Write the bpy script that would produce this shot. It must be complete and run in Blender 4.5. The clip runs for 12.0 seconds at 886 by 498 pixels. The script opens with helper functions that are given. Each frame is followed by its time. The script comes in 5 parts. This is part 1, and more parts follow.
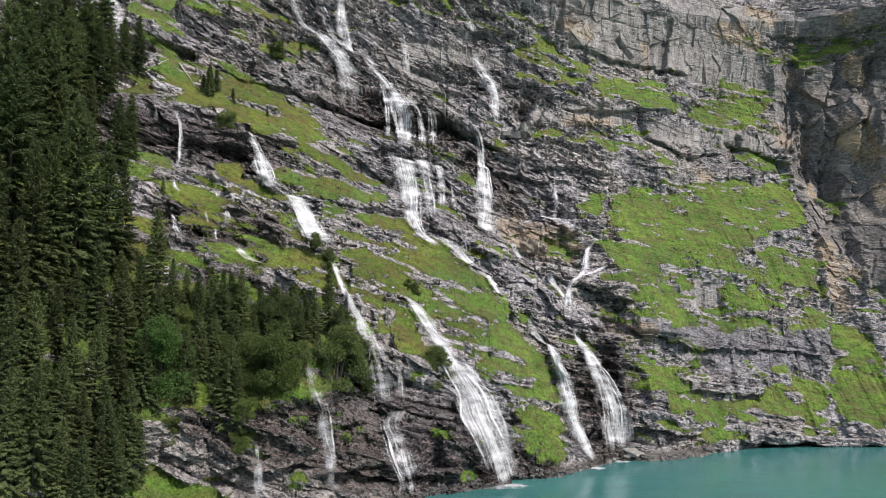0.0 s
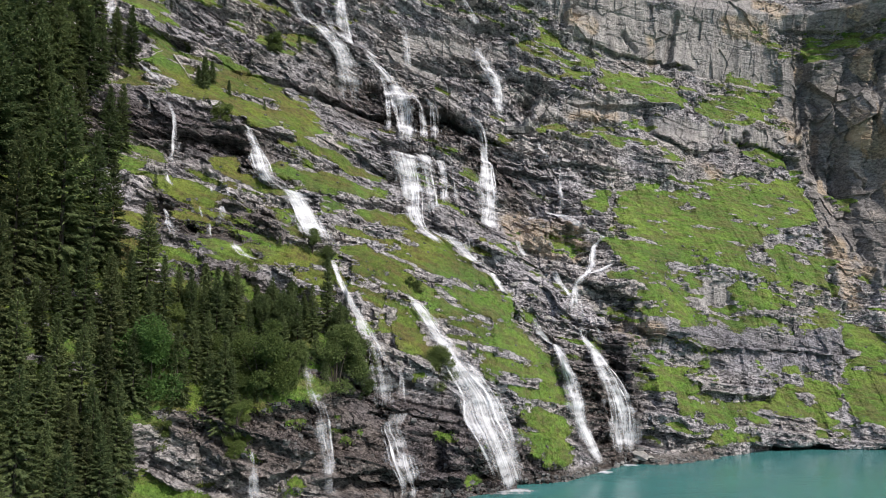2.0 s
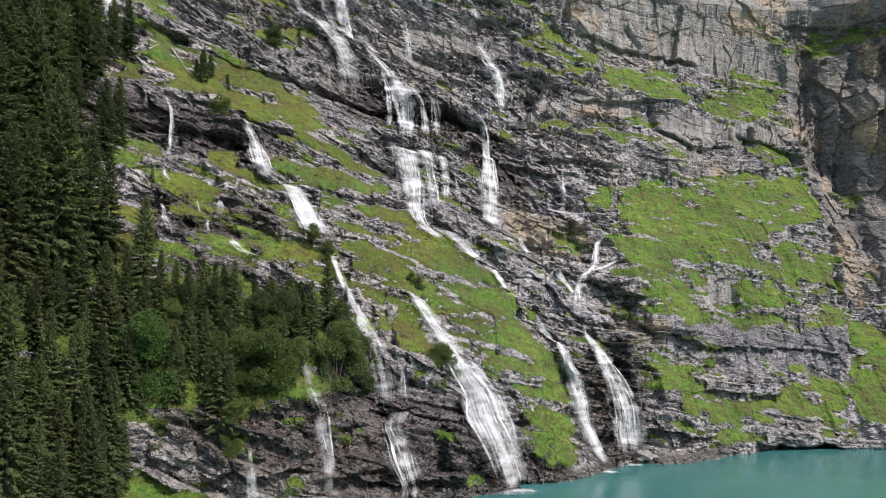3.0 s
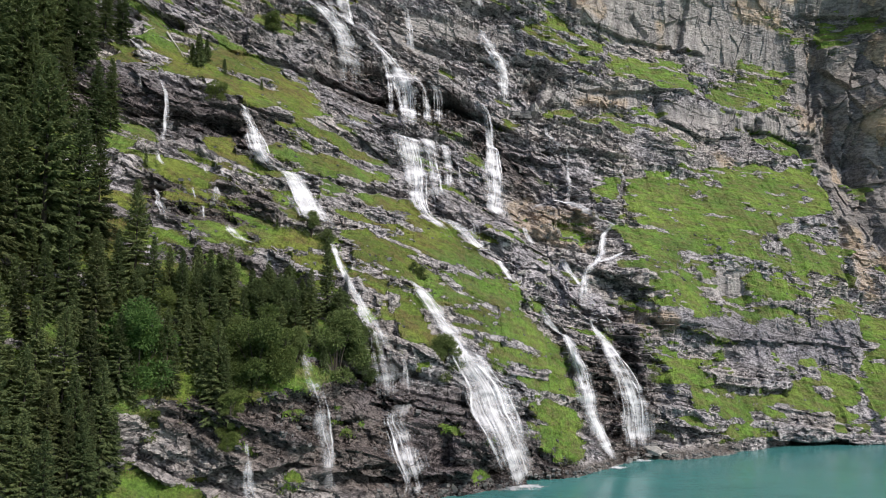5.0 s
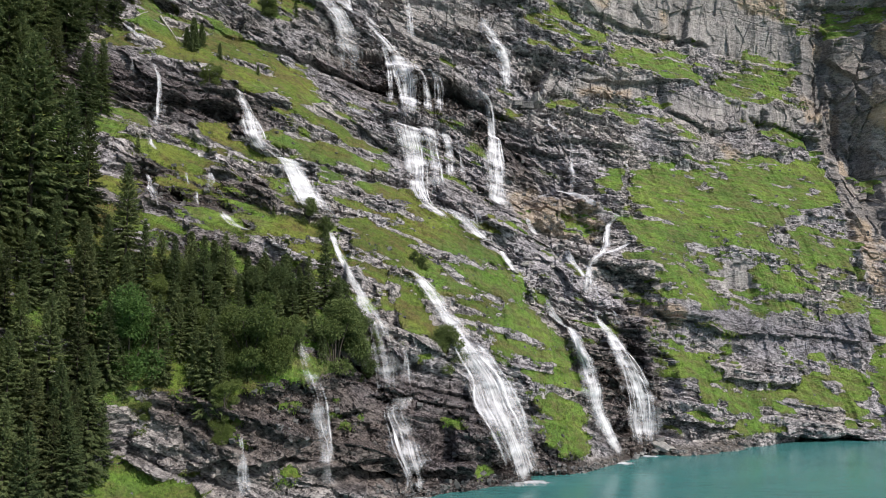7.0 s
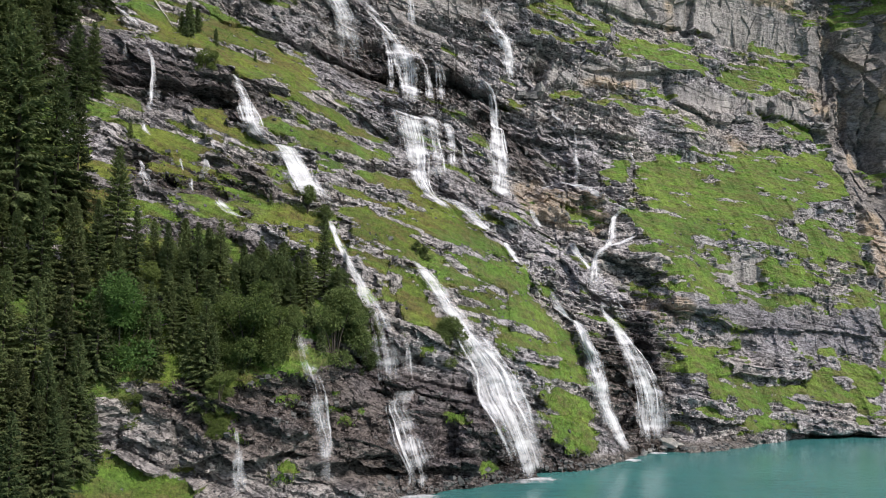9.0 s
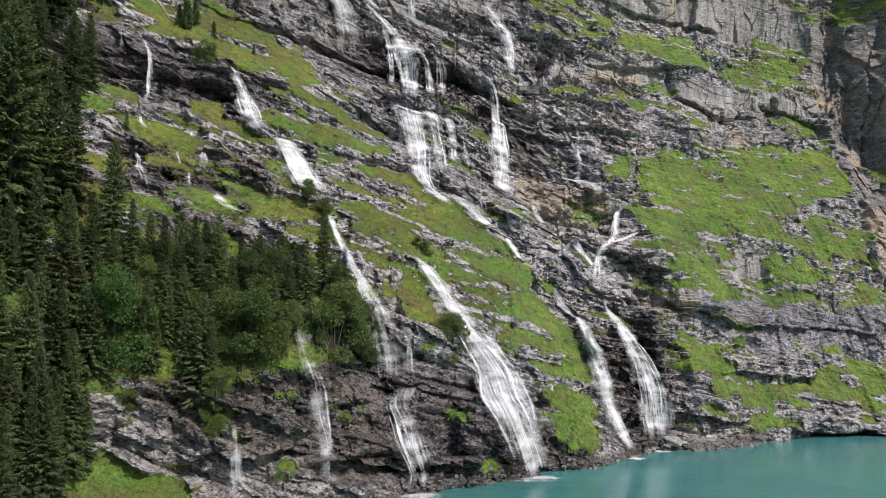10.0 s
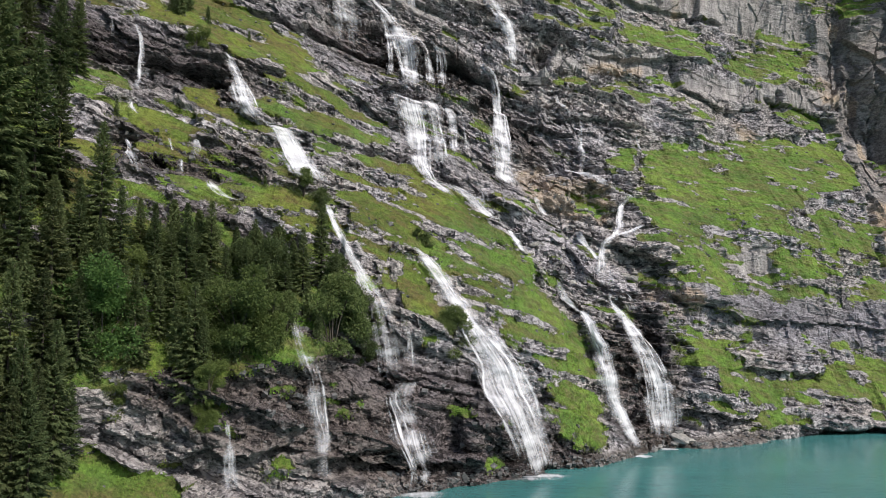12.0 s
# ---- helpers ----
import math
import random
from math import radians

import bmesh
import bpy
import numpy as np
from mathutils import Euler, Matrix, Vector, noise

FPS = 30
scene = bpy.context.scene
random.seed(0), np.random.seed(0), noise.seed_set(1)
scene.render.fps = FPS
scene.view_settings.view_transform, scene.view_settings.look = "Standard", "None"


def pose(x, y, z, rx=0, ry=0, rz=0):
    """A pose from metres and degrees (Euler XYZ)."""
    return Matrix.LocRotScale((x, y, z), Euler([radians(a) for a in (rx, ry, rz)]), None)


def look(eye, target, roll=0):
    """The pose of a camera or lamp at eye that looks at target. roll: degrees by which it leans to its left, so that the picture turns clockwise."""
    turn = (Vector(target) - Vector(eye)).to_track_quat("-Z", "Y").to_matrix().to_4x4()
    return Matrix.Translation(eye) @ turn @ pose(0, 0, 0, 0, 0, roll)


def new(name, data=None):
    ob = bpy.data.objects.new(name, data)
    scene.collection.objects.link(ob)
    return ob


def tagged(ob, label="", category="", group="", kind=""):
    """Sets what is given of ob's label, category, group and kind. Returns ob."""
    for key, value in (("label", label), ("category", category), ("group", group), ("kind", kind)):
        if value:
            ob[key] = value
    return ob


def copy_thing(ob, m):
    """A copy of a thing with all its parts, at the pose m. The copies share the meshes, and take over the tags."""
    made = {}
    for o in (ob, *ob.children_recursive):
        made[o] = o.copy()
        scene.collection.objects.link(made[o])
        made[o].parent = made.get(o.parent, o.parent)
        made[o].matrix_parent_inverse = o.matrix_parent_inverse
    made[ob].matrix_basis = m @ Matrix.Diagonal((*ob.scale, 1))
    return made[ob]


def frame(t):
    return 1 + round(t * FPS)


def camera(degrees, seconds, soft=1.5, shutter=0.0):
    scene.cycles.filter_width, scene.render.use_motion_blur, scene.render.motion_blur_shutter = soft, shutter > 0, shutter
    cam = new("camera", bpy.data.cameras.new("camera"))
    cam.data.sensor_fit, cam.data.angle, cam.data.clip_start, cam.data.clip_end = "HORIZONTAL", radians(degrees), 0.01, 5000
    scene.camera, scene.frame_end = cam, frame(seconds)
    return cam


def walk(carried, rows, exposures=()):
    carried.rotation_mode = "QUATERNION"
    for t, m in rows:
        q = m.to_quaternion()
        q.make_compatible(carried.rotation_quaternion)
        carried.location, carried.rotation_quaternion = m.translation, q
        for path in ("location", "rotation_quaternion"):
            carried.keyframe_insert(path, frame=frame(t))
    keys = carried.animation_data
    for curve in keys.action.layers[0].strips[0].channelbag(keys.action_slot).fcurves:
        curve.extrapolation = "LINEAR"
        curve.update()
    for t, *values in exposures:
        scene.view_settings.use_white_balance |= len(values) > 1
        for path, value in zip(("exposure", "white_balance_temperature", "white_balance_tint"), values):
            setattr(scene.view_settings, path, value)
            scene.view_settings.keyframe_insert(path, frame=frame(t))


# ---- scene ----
cam = camera(55.2, 12.0, soft=0.8)
METRES, EYE, TILT, LEAN, TURN = 24.0, 21.0, 5.6, 0.0, 0.0
ROWS = [
    (0.0, 0.0, 0.0, 0.0, 0.0, 0.0, 0.0),
    (0.5, -0.0038, 0.0482, -0.0029, 0.0, -0.0, 0.01),
    (1.0, -0.0066, 0.0927, -0.0059, 0.01, -0.0, 0.0),
    (1.5, -0.0106, 0.1393, -0.0124, 0.02, 0.01, 0.01),
    (2.0, -0.0147, 0.1824, -0.0214, 0.03, 0.0, 0.01),
    (2.5, -0.0193, 0.2274, -0.0338, 0.04, 0.02, 0.01),
    (3.0, -0.0242, 0.2685, -0.0484, 0.05, 0.02, 0.01),
    (5.0, -0.0438, 0.4259, -0.1123, 0.06, -0.02, 0.01),
    (5.5, -0.0488, 0.4653, -0.1291, 0.02, -0.01, 0.0),
    (6.0, -0.0546, 0.5026, -0.1449, -0.01, -0.01, -0.0),
    (6.5, -0.0599, 0.5417, -0.1614, -0.03, -0.02, 0.0),
    (7.0, -0.0646, 0.5776, -0.177, -0.06, -0.01, 0.01),
    (9.0, -0.0849, 0.7242, -0.2366, -0.12, 0.03, -0.0),
    (9.5, -0.0901, 0.7575, -0.2493, -0.14, 0.03, -0.0),
    (10.0, -0.0963, 0.7952, -0.2632, -0.17, 0.03, -0.0),
    (10.5, -0.1015, 0.8296, -0.2762, -0.2, 0.03, -0.0),
    (11.0, -0.106, 0.8657, -0.289, -0.22, 0.02, -0.01),
    (11.5, -0.1112, 0.901, -0.3007, -0.29, 0.03, -0.02),
    (12.0, -0.116, 0.9379, -0.3077, -0.34, 0.0, -0.02),
]
walk(cam, [(t, pose(0, 0, EYE, TILT, LEAN, TURN) @ pose(METRES * x, METRES * y, METRES * z, 90 + pitch, roll, yaw)) for t, x, y, z, yaw, pitch, roll in ROWS])

# ---- light: a high sun from the right and a little from behind the camera, and the sky ----
TO_SUN = Vector((0.66, -0.62, 0.86)).normalized()
world = bpy.data.worlds.new("sky")
scene.world = world
world.use_nodes = True
sky = world.node_tree.nodes.new("ShaderNodeTexSky")
sky.sky_type, sky.sun_disc = "NISHITA", False
sky.sun_elevation, sky.sun_rotation = math.asin(TO_SUN.z), math.atan2(TO_SUN.x, TO_SUN.y)
sky.air_density, sky.dust_density, sky.ozone_density = 1.0, 1.5, 1.0
background = world.node_tree.nodes["Background"]
background.inputs["Strength"].default_value = 0.14
world.node_tree.links.new(sky.outputs[0], background.inputs[0])
sun = new("sun", bpy.data.lights.new("sun", "SUN"))
sun.data.energy, sun.data.angle, sun.data.color = 4.3, radians(1.0), (1.0, 0.935, 0.855)
sun.matrix_world = look(TO_SUN * 300, (0, 0, 0))
scene.view_settings.exposure = -0.11


# ---- materials ----
class Nodes:
    """A material and short calls for its nodes."""

    def __init__(self, name):
        self.mat = bpy.data.materials.new(name)
        self.mat.use_nodes = True
        self.tree = self.mat.node_tree
        self.bsdf = self.tree.nodes["Principled BSDF"]
        self.out = self.tree.nodes["Material Output"]

    def put(self, socket, value):
        if isinstance(value, bpy.types.NodeSocket):
            self.tree.links.new(value, socket)
        else:
            socket.default_value = value

    def node(self, kind, **inputs):
        n = self.tree.nodes.new(kind)
        for key, value in inputs.items():
            self.put(n.inputs[key.replace("_", " ")], value)
        return n

    def place(self, sx=1.0, sy=1.0, sz=1.0, turn=0.0):
        n = self.node("ShaderNodeMapping", Vector=self.node("ShaderNodeNewGeometry").outputs["Position"])
        n.inputs["Scale"].default_value = (sx, sy, sz)
        n.inputs["Rotation"].default_value = (0, radians(turn), 0)
        return n.outputs[0]

    def bedding(self, across, up):
        """Places along the rock's bedding planes."""
        spot = self.node("ShaderNodeSeparateXYZ", Vector=self.node("ShaderNodeNewGeometry").outputs["Position"])
        return self.node("ShaderNodeCombineXYZ", X=self.math("MULTIPLY", spot.outputs[0], across), Y=self.math("MULTIPLY", spot.outputs[1], across),
                         Z=self.math("MULTIPLY", self.attribute("seam"), up)).outputs[0]

    def uv(self, sx, sy):
        n = self.node("ShaderNodeMapping", Vector=self.node("ShaderNodeTexCoord").outputs["UV"])
        n.inputs["Scale"].default_value = (sx, sy, 1)
        return n.outputs[0]

    def noise(self, vector, scale=1.0, detail=4.0, rough=0.55):
        return self.node("ShaderNodeTexNoise", Vector=vector, Scale=scale, Detail=detail, Roughness=rough).outputs[0]

    def chunks(self, vector, bend=0.5):
        """A random value for each angular piece of broken rock."""
        off = self.node("ShaderNodeTexNoise", Vector=vector, Scale=1.3, Detail=3.0).outputs[1]
        v = self.node("ShaderNodeVectorMath")
        self.put(v.inputs[0], vector)
        self.put(v.inputs[1], self.mix(1.0, off, (bend, bend, bend), "MULTIPLY"))
        cell = self.node("ShaderNodeTexVoronoi", Vector=v.outputs[0], Scale=1.0)
        return self.node("ShaderNodeSeparateColor", Color=cell.outputs["Color"]).outputs[0]

    def math(self, how, a, b=0.0, clamp=False):
        n = self.tree.nodes.new("ShaderNodeMath")
        n.operation, n.use_clamp = how, clamp
        self.put(n.inputs[0], a)
        self.put(n.inputs[1], b)
        return n.outputs[0]

    def ramp(self, value, *stops):
        n = self.node("ShaderNodeValToRGB", Fac=value)
        e = n.color_ramp.elements
        while len(e) < len(stops):
            e.new(0.5)
        for point, (at, colour) in zip(e, stops):
            point.position = at
            point.color = (*colour, 1) if isinstance(colour, tuple) else (colour, colour, colour, 1)
        return n.outputs[0]

    def mix(self, fac, a, b, how="MIX"):
        n = self.tree.nodes.new("ShaderNodeMix")
        n.data_type, n.blend_type = "RGBA", how
        self.put(n.inputs[0], fac)
        for socket, v in ((n.inputs[6], a), (n.inputs[7], b)):
            self.put(socket, (*v, 1) if isinstance(v, tuple) else v)
        return n.outputs[2]

    def attribute(self, name):
        n = self.tree.nodes.new("ShaderNodeAttribute")
        n.attribute_name = name
        return n.outputs["Fac"]

    def chance(self):
        return self.tree.nodes.new("ShaderNodeObjectInfo").outputs["Random"]

    def island(self):
        return self.tree.nodes.new("ShaderNodeNewGeometry").outputs["Random Per Island"]

    def bump(self, height, strength, distance):
        self.put(self.bsdf.inputs["Normal"], self.node("ShaderNodeBump", Height=height, Strength=strength, Distance=distance).outputs[0])

    def done(self, colour=None, rough=None, **more):
        if colour is not None:
            self.put(self.bsdf.inputs["Base Color"], (*colour, 1) if isinstance(colour, tuple) else colour)
        if rough is not None:
            self.put(self.bsdf.inputs["Roughness"], rough)
        for key, value in more.items():
            self.put(self.bsdf.inputs[key.replace("_", " ")], value)
        return self.mat


def grass_colour(n):
    patches = n.noise(n.place(0.09, 0.09, 0.15), 1.0, 4)
    middle = n.noise(n.bedding(0.30, 0.85), 1.0, 6, 0.62)
    lumps = n.noise(n.place(1.1, 1.1, 1.5), 1.0, 5, 0.65)
    fine = n.noise(n.place(3.6, 3.6, 1.6), 1.0, 5, 0.7)
    green = n.ramp(patches, (0.34, (0.088, 0.150, 0.030)), (0.5, (0.122, 0.222, 0.033)), (0.62, (0.175, 0.258, 0.044)))
    green = n.mix(n.ramp(middle, (0.44, 0.0), (0.60, 0.85)), green, (0.142, 0.138, 0.050))
    # lumpy shading of the turf, painted into its colour
    green = n.mix(1.0, green, n.ramp(lumps, (0.3, 0.55), (0.47, 1.0), (0.68, 1.35)), "MULTIPLY")
    return n.mix(1.0, green, n.ramp(fine, (0.28, 0.5), (0.48, 0.98), (0.72, 1.45)), "MULTIPLY"), fine


def mountain_material():
    n = Nodes("layered_rock_and_turf")
    warp = n.noise(n.place(0.25, 0.25, 0.25), 1.0, 3)
    bent = n.node("ShaderNodeVectorMath")
    n.put(bent.inputs[0], n.bedding(0.13, 1.7))
    n.put(bent.inputs[1], n.mix(1.0, warp, (1.6, 1.6, 1.6), "MULTIPLY"))
    layers = n.noise(bent.outputs[0], 1.0, 8, 0.7)
    blotch = n.noise(n.place(0.22, 0.22, 0.32), 1.0, 8, 0.65)
    grain = n.noise(n.bedding(1.3, 2.4), 1.0, 6, 0.75)
    chips = n.noise(n.place(5.5, 5.5, 8.0), 1.0, 4, 0.7)
    coarse, fine_chunk = n.chunks(n.bedding(0.42, 0.85), 0.35), n.chunks(n.bedding(1.3, 2.5), 0.3)
    splinter = n.chunks(n.bedding(3.4, 5.2), 0.25)
    value = n.math("ADD", n.math("MULTIPLY", layers, 0.16), n.math("ADD", n.math("MULTIPLY", blotch, 0.22), n.math("ADD", n.math("MULTIPLY", grain, 0.24), n.math("MULTIPLY", chips, 0.36))))
    for cells, weight in ((coarse, 0.09), (fine_chunk, 0.16), (splinter, 0.15)):
        value = n.math("ADD", value, n.math("MULTIPLY", n.math("SUBTRACT", cells, 0.5), weight))
    rock = n.ramp(value, (0.38, (0.060, 0.058, 0.061)), (0.445, (0.22, 0.212, 0.218)), (0.51, (0.40, 0.388, 0.395)), (0.60, (0.66, 0.642, 0.645)))
    tone = n.noise(n.place(0.06, 0.06, 0.09), 1.0, 3)
    rock = n.mix(n.ramp(tone, (0.42, 0.0), (0.6, 0.9)), n.mix(1.0, rock, (1.01, 0.98, 1.02), "MULTIPLY"), n.mix(1.0, rock, (1.03, 0.97, 0.92), "MULTIPLY"))
    streak = n.noise(n.place(0.9, 0.9, 0.05), 1.0, 4)
    rock = n.mix(n.ramp(streak, (0.5, 0.0), (0.7, 0.4)), rock, (0.15, 0.15, 0.155))
    slab = n.attribute("slab")
    beds = n.noise(n.bedding(0.28, 4.6), 1.0, 5, 0.65)
    rock = n.mix(0.6, rock, n.mix(1.0, rock, n.ramp(beds, (0.36, 0.72), (0.5, 1.0), (0.66, 1.25)), "MULTIPLY"))
    face = n.ramp(n.noise(n.place(0.55, 0.55, 0.07), 1.0, 6, 0.65), (0.35, (0.16, 0.150, 0.148)), (0.5, (0.30, 0.282, 0.275)), (0.66, (0.46, 0.43, 0.41)))
    face = n.mix(1.0, face, n.ramp(grain, (0.3, 0.45), (0.46, 0.95), (0.7, 1.25)), "MULTIPLY")
    rock = n.mix(n.math("MULTIPLY", slab, 0.80), rock, face)
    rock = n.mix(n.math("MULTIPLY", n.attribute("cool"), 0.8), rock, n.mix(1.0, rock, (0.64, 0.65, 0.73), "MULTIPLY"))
    blockwise = n.chunks(n.place(0.16, 0.16, 0.13), 0.25)
    brown = n.mix(1.0, n.ramp(blockwise, (0.0, (0.15, 0.138, 0.135)), (0.5, (0.25, 0.228, 0.218)), (0.85, (0.30, 0.265, 0.24)), (1.0, (0.38, 0.29, 0.20))), n.ramp(value, (0.40, 0.45), (0.5, 1.0), (0.6, 1.45)), "MULTIPLY")
    rock = n.mix(n.math("MULTIPLY", n.attribute("crag"), 0.85), rock, brown)
    warm = n.math("MULTIPLY", n.attribute("ochre"), n.ramp(blotch, (0.35, 0.25), (0.55, 0.95)))
    rock = n.mix(warm, rock, n.mix(0.6, rock, (0.54, 0.40, 0.26)))
    pebble = n.ramp(n.chunks(n.place(4.5, 4.5, 4.5), 0.2), (0.0, (0.07, 0.06, 0.055)), (0.6, (0.17, 0.15, 0.135)), (1.0, (0.34, 0.31, 0.29)))
    rock = n.mix(n.attribute("gravel"), rock, pebble)
    # darkens wet rock, and the upper-left hollow whose shade is put into the colour
    wet = n.attribute("wet")
    rock = n.mix(wet, rock, n.mix(1.0, rock, (0.38, 0.35, 0.34), "MULTIPLY"))
    turf, fine = grass_colour(n)
    moss = n.mix(n.ramp(n.attribute("moss"), (0.1, 0.0), (0.9, 0.75)), turf, n.mix(1.0, turf, (1.0, 0.74, 0.75), "MULTIPLY"))
    speck = n.math("ADD", n.math("MULTIPLY", n.math("SUBTRACT", grain, 0.5), 1.3), n.math("MULTIPLY", n.math("SUBTRACT", chips, 0.5), 1.1))
    cover = n.ramp(n.math("ADD", n.attribute("grass"), speck), (0.41, 0.0), (0.53, 1.0))
    colour = n.mix(cover, rock, moss)
    rough = n.math("SUBTRACT", 0.85, n.math("MULTIPLY", wet, 0.62))
    rough = n.mix(cover, rough, (0.9, 0.9, 0.9))
    relief = n.math("ADD", n.math("MULTIPLY", grain, 0.45), n.math("ADD", n.math("MULTIPLY", layers, 0.3), n.math("ADD", n.math("MULTIPLY", chips, 0.28), n.math("MULTIPLY", beds, 0.3))))
    for cells, weight in ((coarse, 0.25), (fine_chunk, 0.34), (splinter, 0.16)):
        relief = n.math("ADD", relief, n.math("MULTIPLY", cells, weight))
    relief = n.math("MULTIPLY", relief, n.math("SUBTRACT", 1.0, n.math("MULTIPLY", slab, 0.5)))
    n.bump(n.mix(cover, relief, n.math("ADD", n.math("MULTIPLY", fine, 0.5), n.math("MULTIPLY", grain, 0.6))), 1.0, 0.8)
    return n.done(colour, rough, Specular_IOR_Level=0.4)


def lake_material():
    n = Nodes("turquoise_glacial_water")
    swell = n.noise(n.place(0.35, 0.9, 1), 1.0, 3, 0.5)
    ripple = n.noise(n.place(1.6, 4.0, 1), 1.0, 4, 0.6)
    milk = n.noise(n.place(0.03, 0.05, 1), 1.0, 3)
    n.bump(n.math("ADD", n.math("MULTIPLY", swell, 0.6), n.math("MULTIPLY", ripple, 0.3)), 0.25, 0.12)
    return n.done(n.ramp(milk, (0.35, (0.050, 0.185, 0.185)), (0.65, (0.066, 0.228, 0.222))), 0.2, IOR=1.33)


def falling_water():
    n = Nodes("falling_white_water")
    broad = n.noise(n.uv(0.9, 0.09), 1.0, 3, 0.6)
    fine = n.noise(n.uv(4.2, 0.13), 1.0, 4, 0.6)
    drops = n.noise(n.uv(6.0, 1.2), 1.0, 3, 0.6)
    ledges = n.noise(n.uv(0.30, 0.75), 1.0, 3, 0.55)
    body = n.attribute("body")
    sway = n.math("ADD", n.math("MULTIPLY", n.math("SUBTRACT", broad, 0.5), 1.5), n.math("MULTIPLY", n.math("SUBTRACT", fine, 0.5), 1.35))
    sway = n.math("ADD", sway, n.math("MULTIPLY", n.math("SUBTRACT", drops, 0.5), 0.45))
    sway = n.math("ADD", sway, n.math("MULTIPLY", n.math("SUBTRACT", ledges, 0.5), 1.5))
    alpha = n.math("ADD", n.math("MULTIPLY", body, 1.12), n.math("MULTIPLY", sway, n.ramp(body, (0.0, 0.0), (0.5, 1.0))))
    alpha = n.math("SUBTRACT", alpha, 0.21, True)
    n.bump(fine, 0.3, 0.15)
    return n.done((0.86, 0.86, 0.90), 0.6, Alpha=n.math("MULTIPLY", alpha, 0.95))


def needle_material(name, dark, light):
    """Needles or leaves: some light passes through them."""
    n = Nodes(name)
    value = n.math("ADD", n.math("MULTIPLY", n.island(), 0.55), n.math("MULTIPLY", n.chance(), 0.45))
    colour = n.ramp(value, (0.15, dark), (0.85, light))
    n.done(colour, 0.7, Specular_IOR_Level=0.3)
    through_it = n.node("ShaderNodeBsdfTranslucent", Color=colour)
    both = n.node("ShaderNodeMixShader", Fac=0.42)
    n.put(both.inputs[1], n.bsdf.outputs[0])
    n.put(both.inputs[2], through_it.outputs[0])
    n.put(n.out.inputs["Surface"], both.outputs[0])
    return n.mat


def bark_material(name, a, b):
    n = Nodes(name)
    g = n.noise(n.place(6, 6, 1.2), 1.0, 5)
    n.bump(g, 0.6, 0.05)
    return n.done(n.ramp(g, (0.35, a), (0.65, b)), 0.9)


def stone_material():
    n = Nodes("weathered_limestone")
    a = n.noise(n.place(1.2, 1.2, 2.4), 1.0, 7, 0.65)
    tint = n.math("ADD", n.math("MULTIPLY", a, 0.75), n.math("MULTIPLY", n.chance(), 0.25))
    n.bump(a, 0.8, 0.15)
    return n.done(n.ramp(tint, (0.3, (0.06, 0.06, 0.062)), (0.5, (0.20, 0.195, 0.19)), (0.7, (0.38, 0.36, 0.33))), 0.85)


def turf_material():
    """Blades of grass: light passes through them too."""
    n = Nodes("alpine_grass_blades")
    colour, _ = grass_colour(n)
    colour = n.mix(1.0, colour, n.ramp(n.island(), (0.0, 0.8), (1.0, 1.3)), "MULTIPLY")
    n.done(colour, 0.8, Specular_IOR_Level=0.2)
    both = n.node("ShaderNodeMixShader", Fac=0.45)
    n.put(both.inputs[1], n.bsdf.outputs[0])
    n.put(both.inputs[2], n.node("ShaderNodeBsdfTranslucent", Color=colour).outputs[0])
    n.put(n.out.inputs["Surface"], both.outputs[0])
    return n.mat


MOUNTAIN = mountain_material()
LAKE = lake_material()
WATER = falling_water()
STONE = stone_material()
TURF = turf_material()
NEEDLES = needle_material("spruce_needles", (0.074, 0.108, 0.046), (0.21, 0.255, 0.105))
NEEDLES_WARM = needle_material("browned_spruce_needles", (0.058, 0.080, 0.034), (0.175, 0.20, 0.085))
LEAVES = {
    "shrub": needle_material("olive_shrub_leaves", (0.06, 0.092, 0.026), (0.19, 0.24, 0.07)),
    "dark": needle_material("dark_alder_leaves", (0.05, 0.076, 0.030), (0.175, 0.225, 0.075)),
    "bright": needle_material("fresh_rowan_leaves", (0.065, 0.13, 0.034), (0.17, 0.29, 0.075)),
}
BARK = bark_material("grey_brown_bark", (0.035, 0.028, 0.022), (0.11, 0.09, 0.075))
DEADWOOD = bark_material("bleached_dead_wood", (0.25, 0.24, 0.22), (0.5, 0.48, 0.44))

# ---- the mountainside as a field: depth y over x (across) and z (up) ----
# -- field --
TREND = [149.61, 38.94, 35.28, -4.43, -8.18, 0.75, -1.38, 2.9, -1.27, -4.9]
# spurs (-) and bays (+): x, z, spread, depth
SPURS = [(29, 0, 6, 2.8), (3, 8, 13, -2.8), (-32, 4, 6, 4.9), (12, 51, 13, 4.8), (99, 58, 6, 4.0), (86, -1, 6, -3.4),
    (130, 60, 6, 8.2), (104, 73, 6, -4.3), (39, 30, 6, -4.1), (-6, 27, 13, -2.2), (70, 38, 9, -3.9), (-16, 63, 6, 4.0),
    (53, 75, 6, -3.8), (120, 5, 6, 6.5), (58, -1, 6, 1.2), (-9, 47, 6, 3.4), (-50, 10, 9, 5.2), (19, 41, 9, 2.6),
    (29, 0, 6, 1.0), (45, 19, 6, -2.8), (130, 60, 6, 5.2), (-60, 100, 18, -4.7), (-13, 79, 6, 2.5)]
SPURS += [(51, 61, 5, -4.5), (60, 33, 6, -4.5), (-18, 33, 4, -3.0), (-17, 16, 5, -4.0), (-31, 53, 5, -2.0), (21, 41, 5, 2.5), (23, 22, 5, 3.0)]
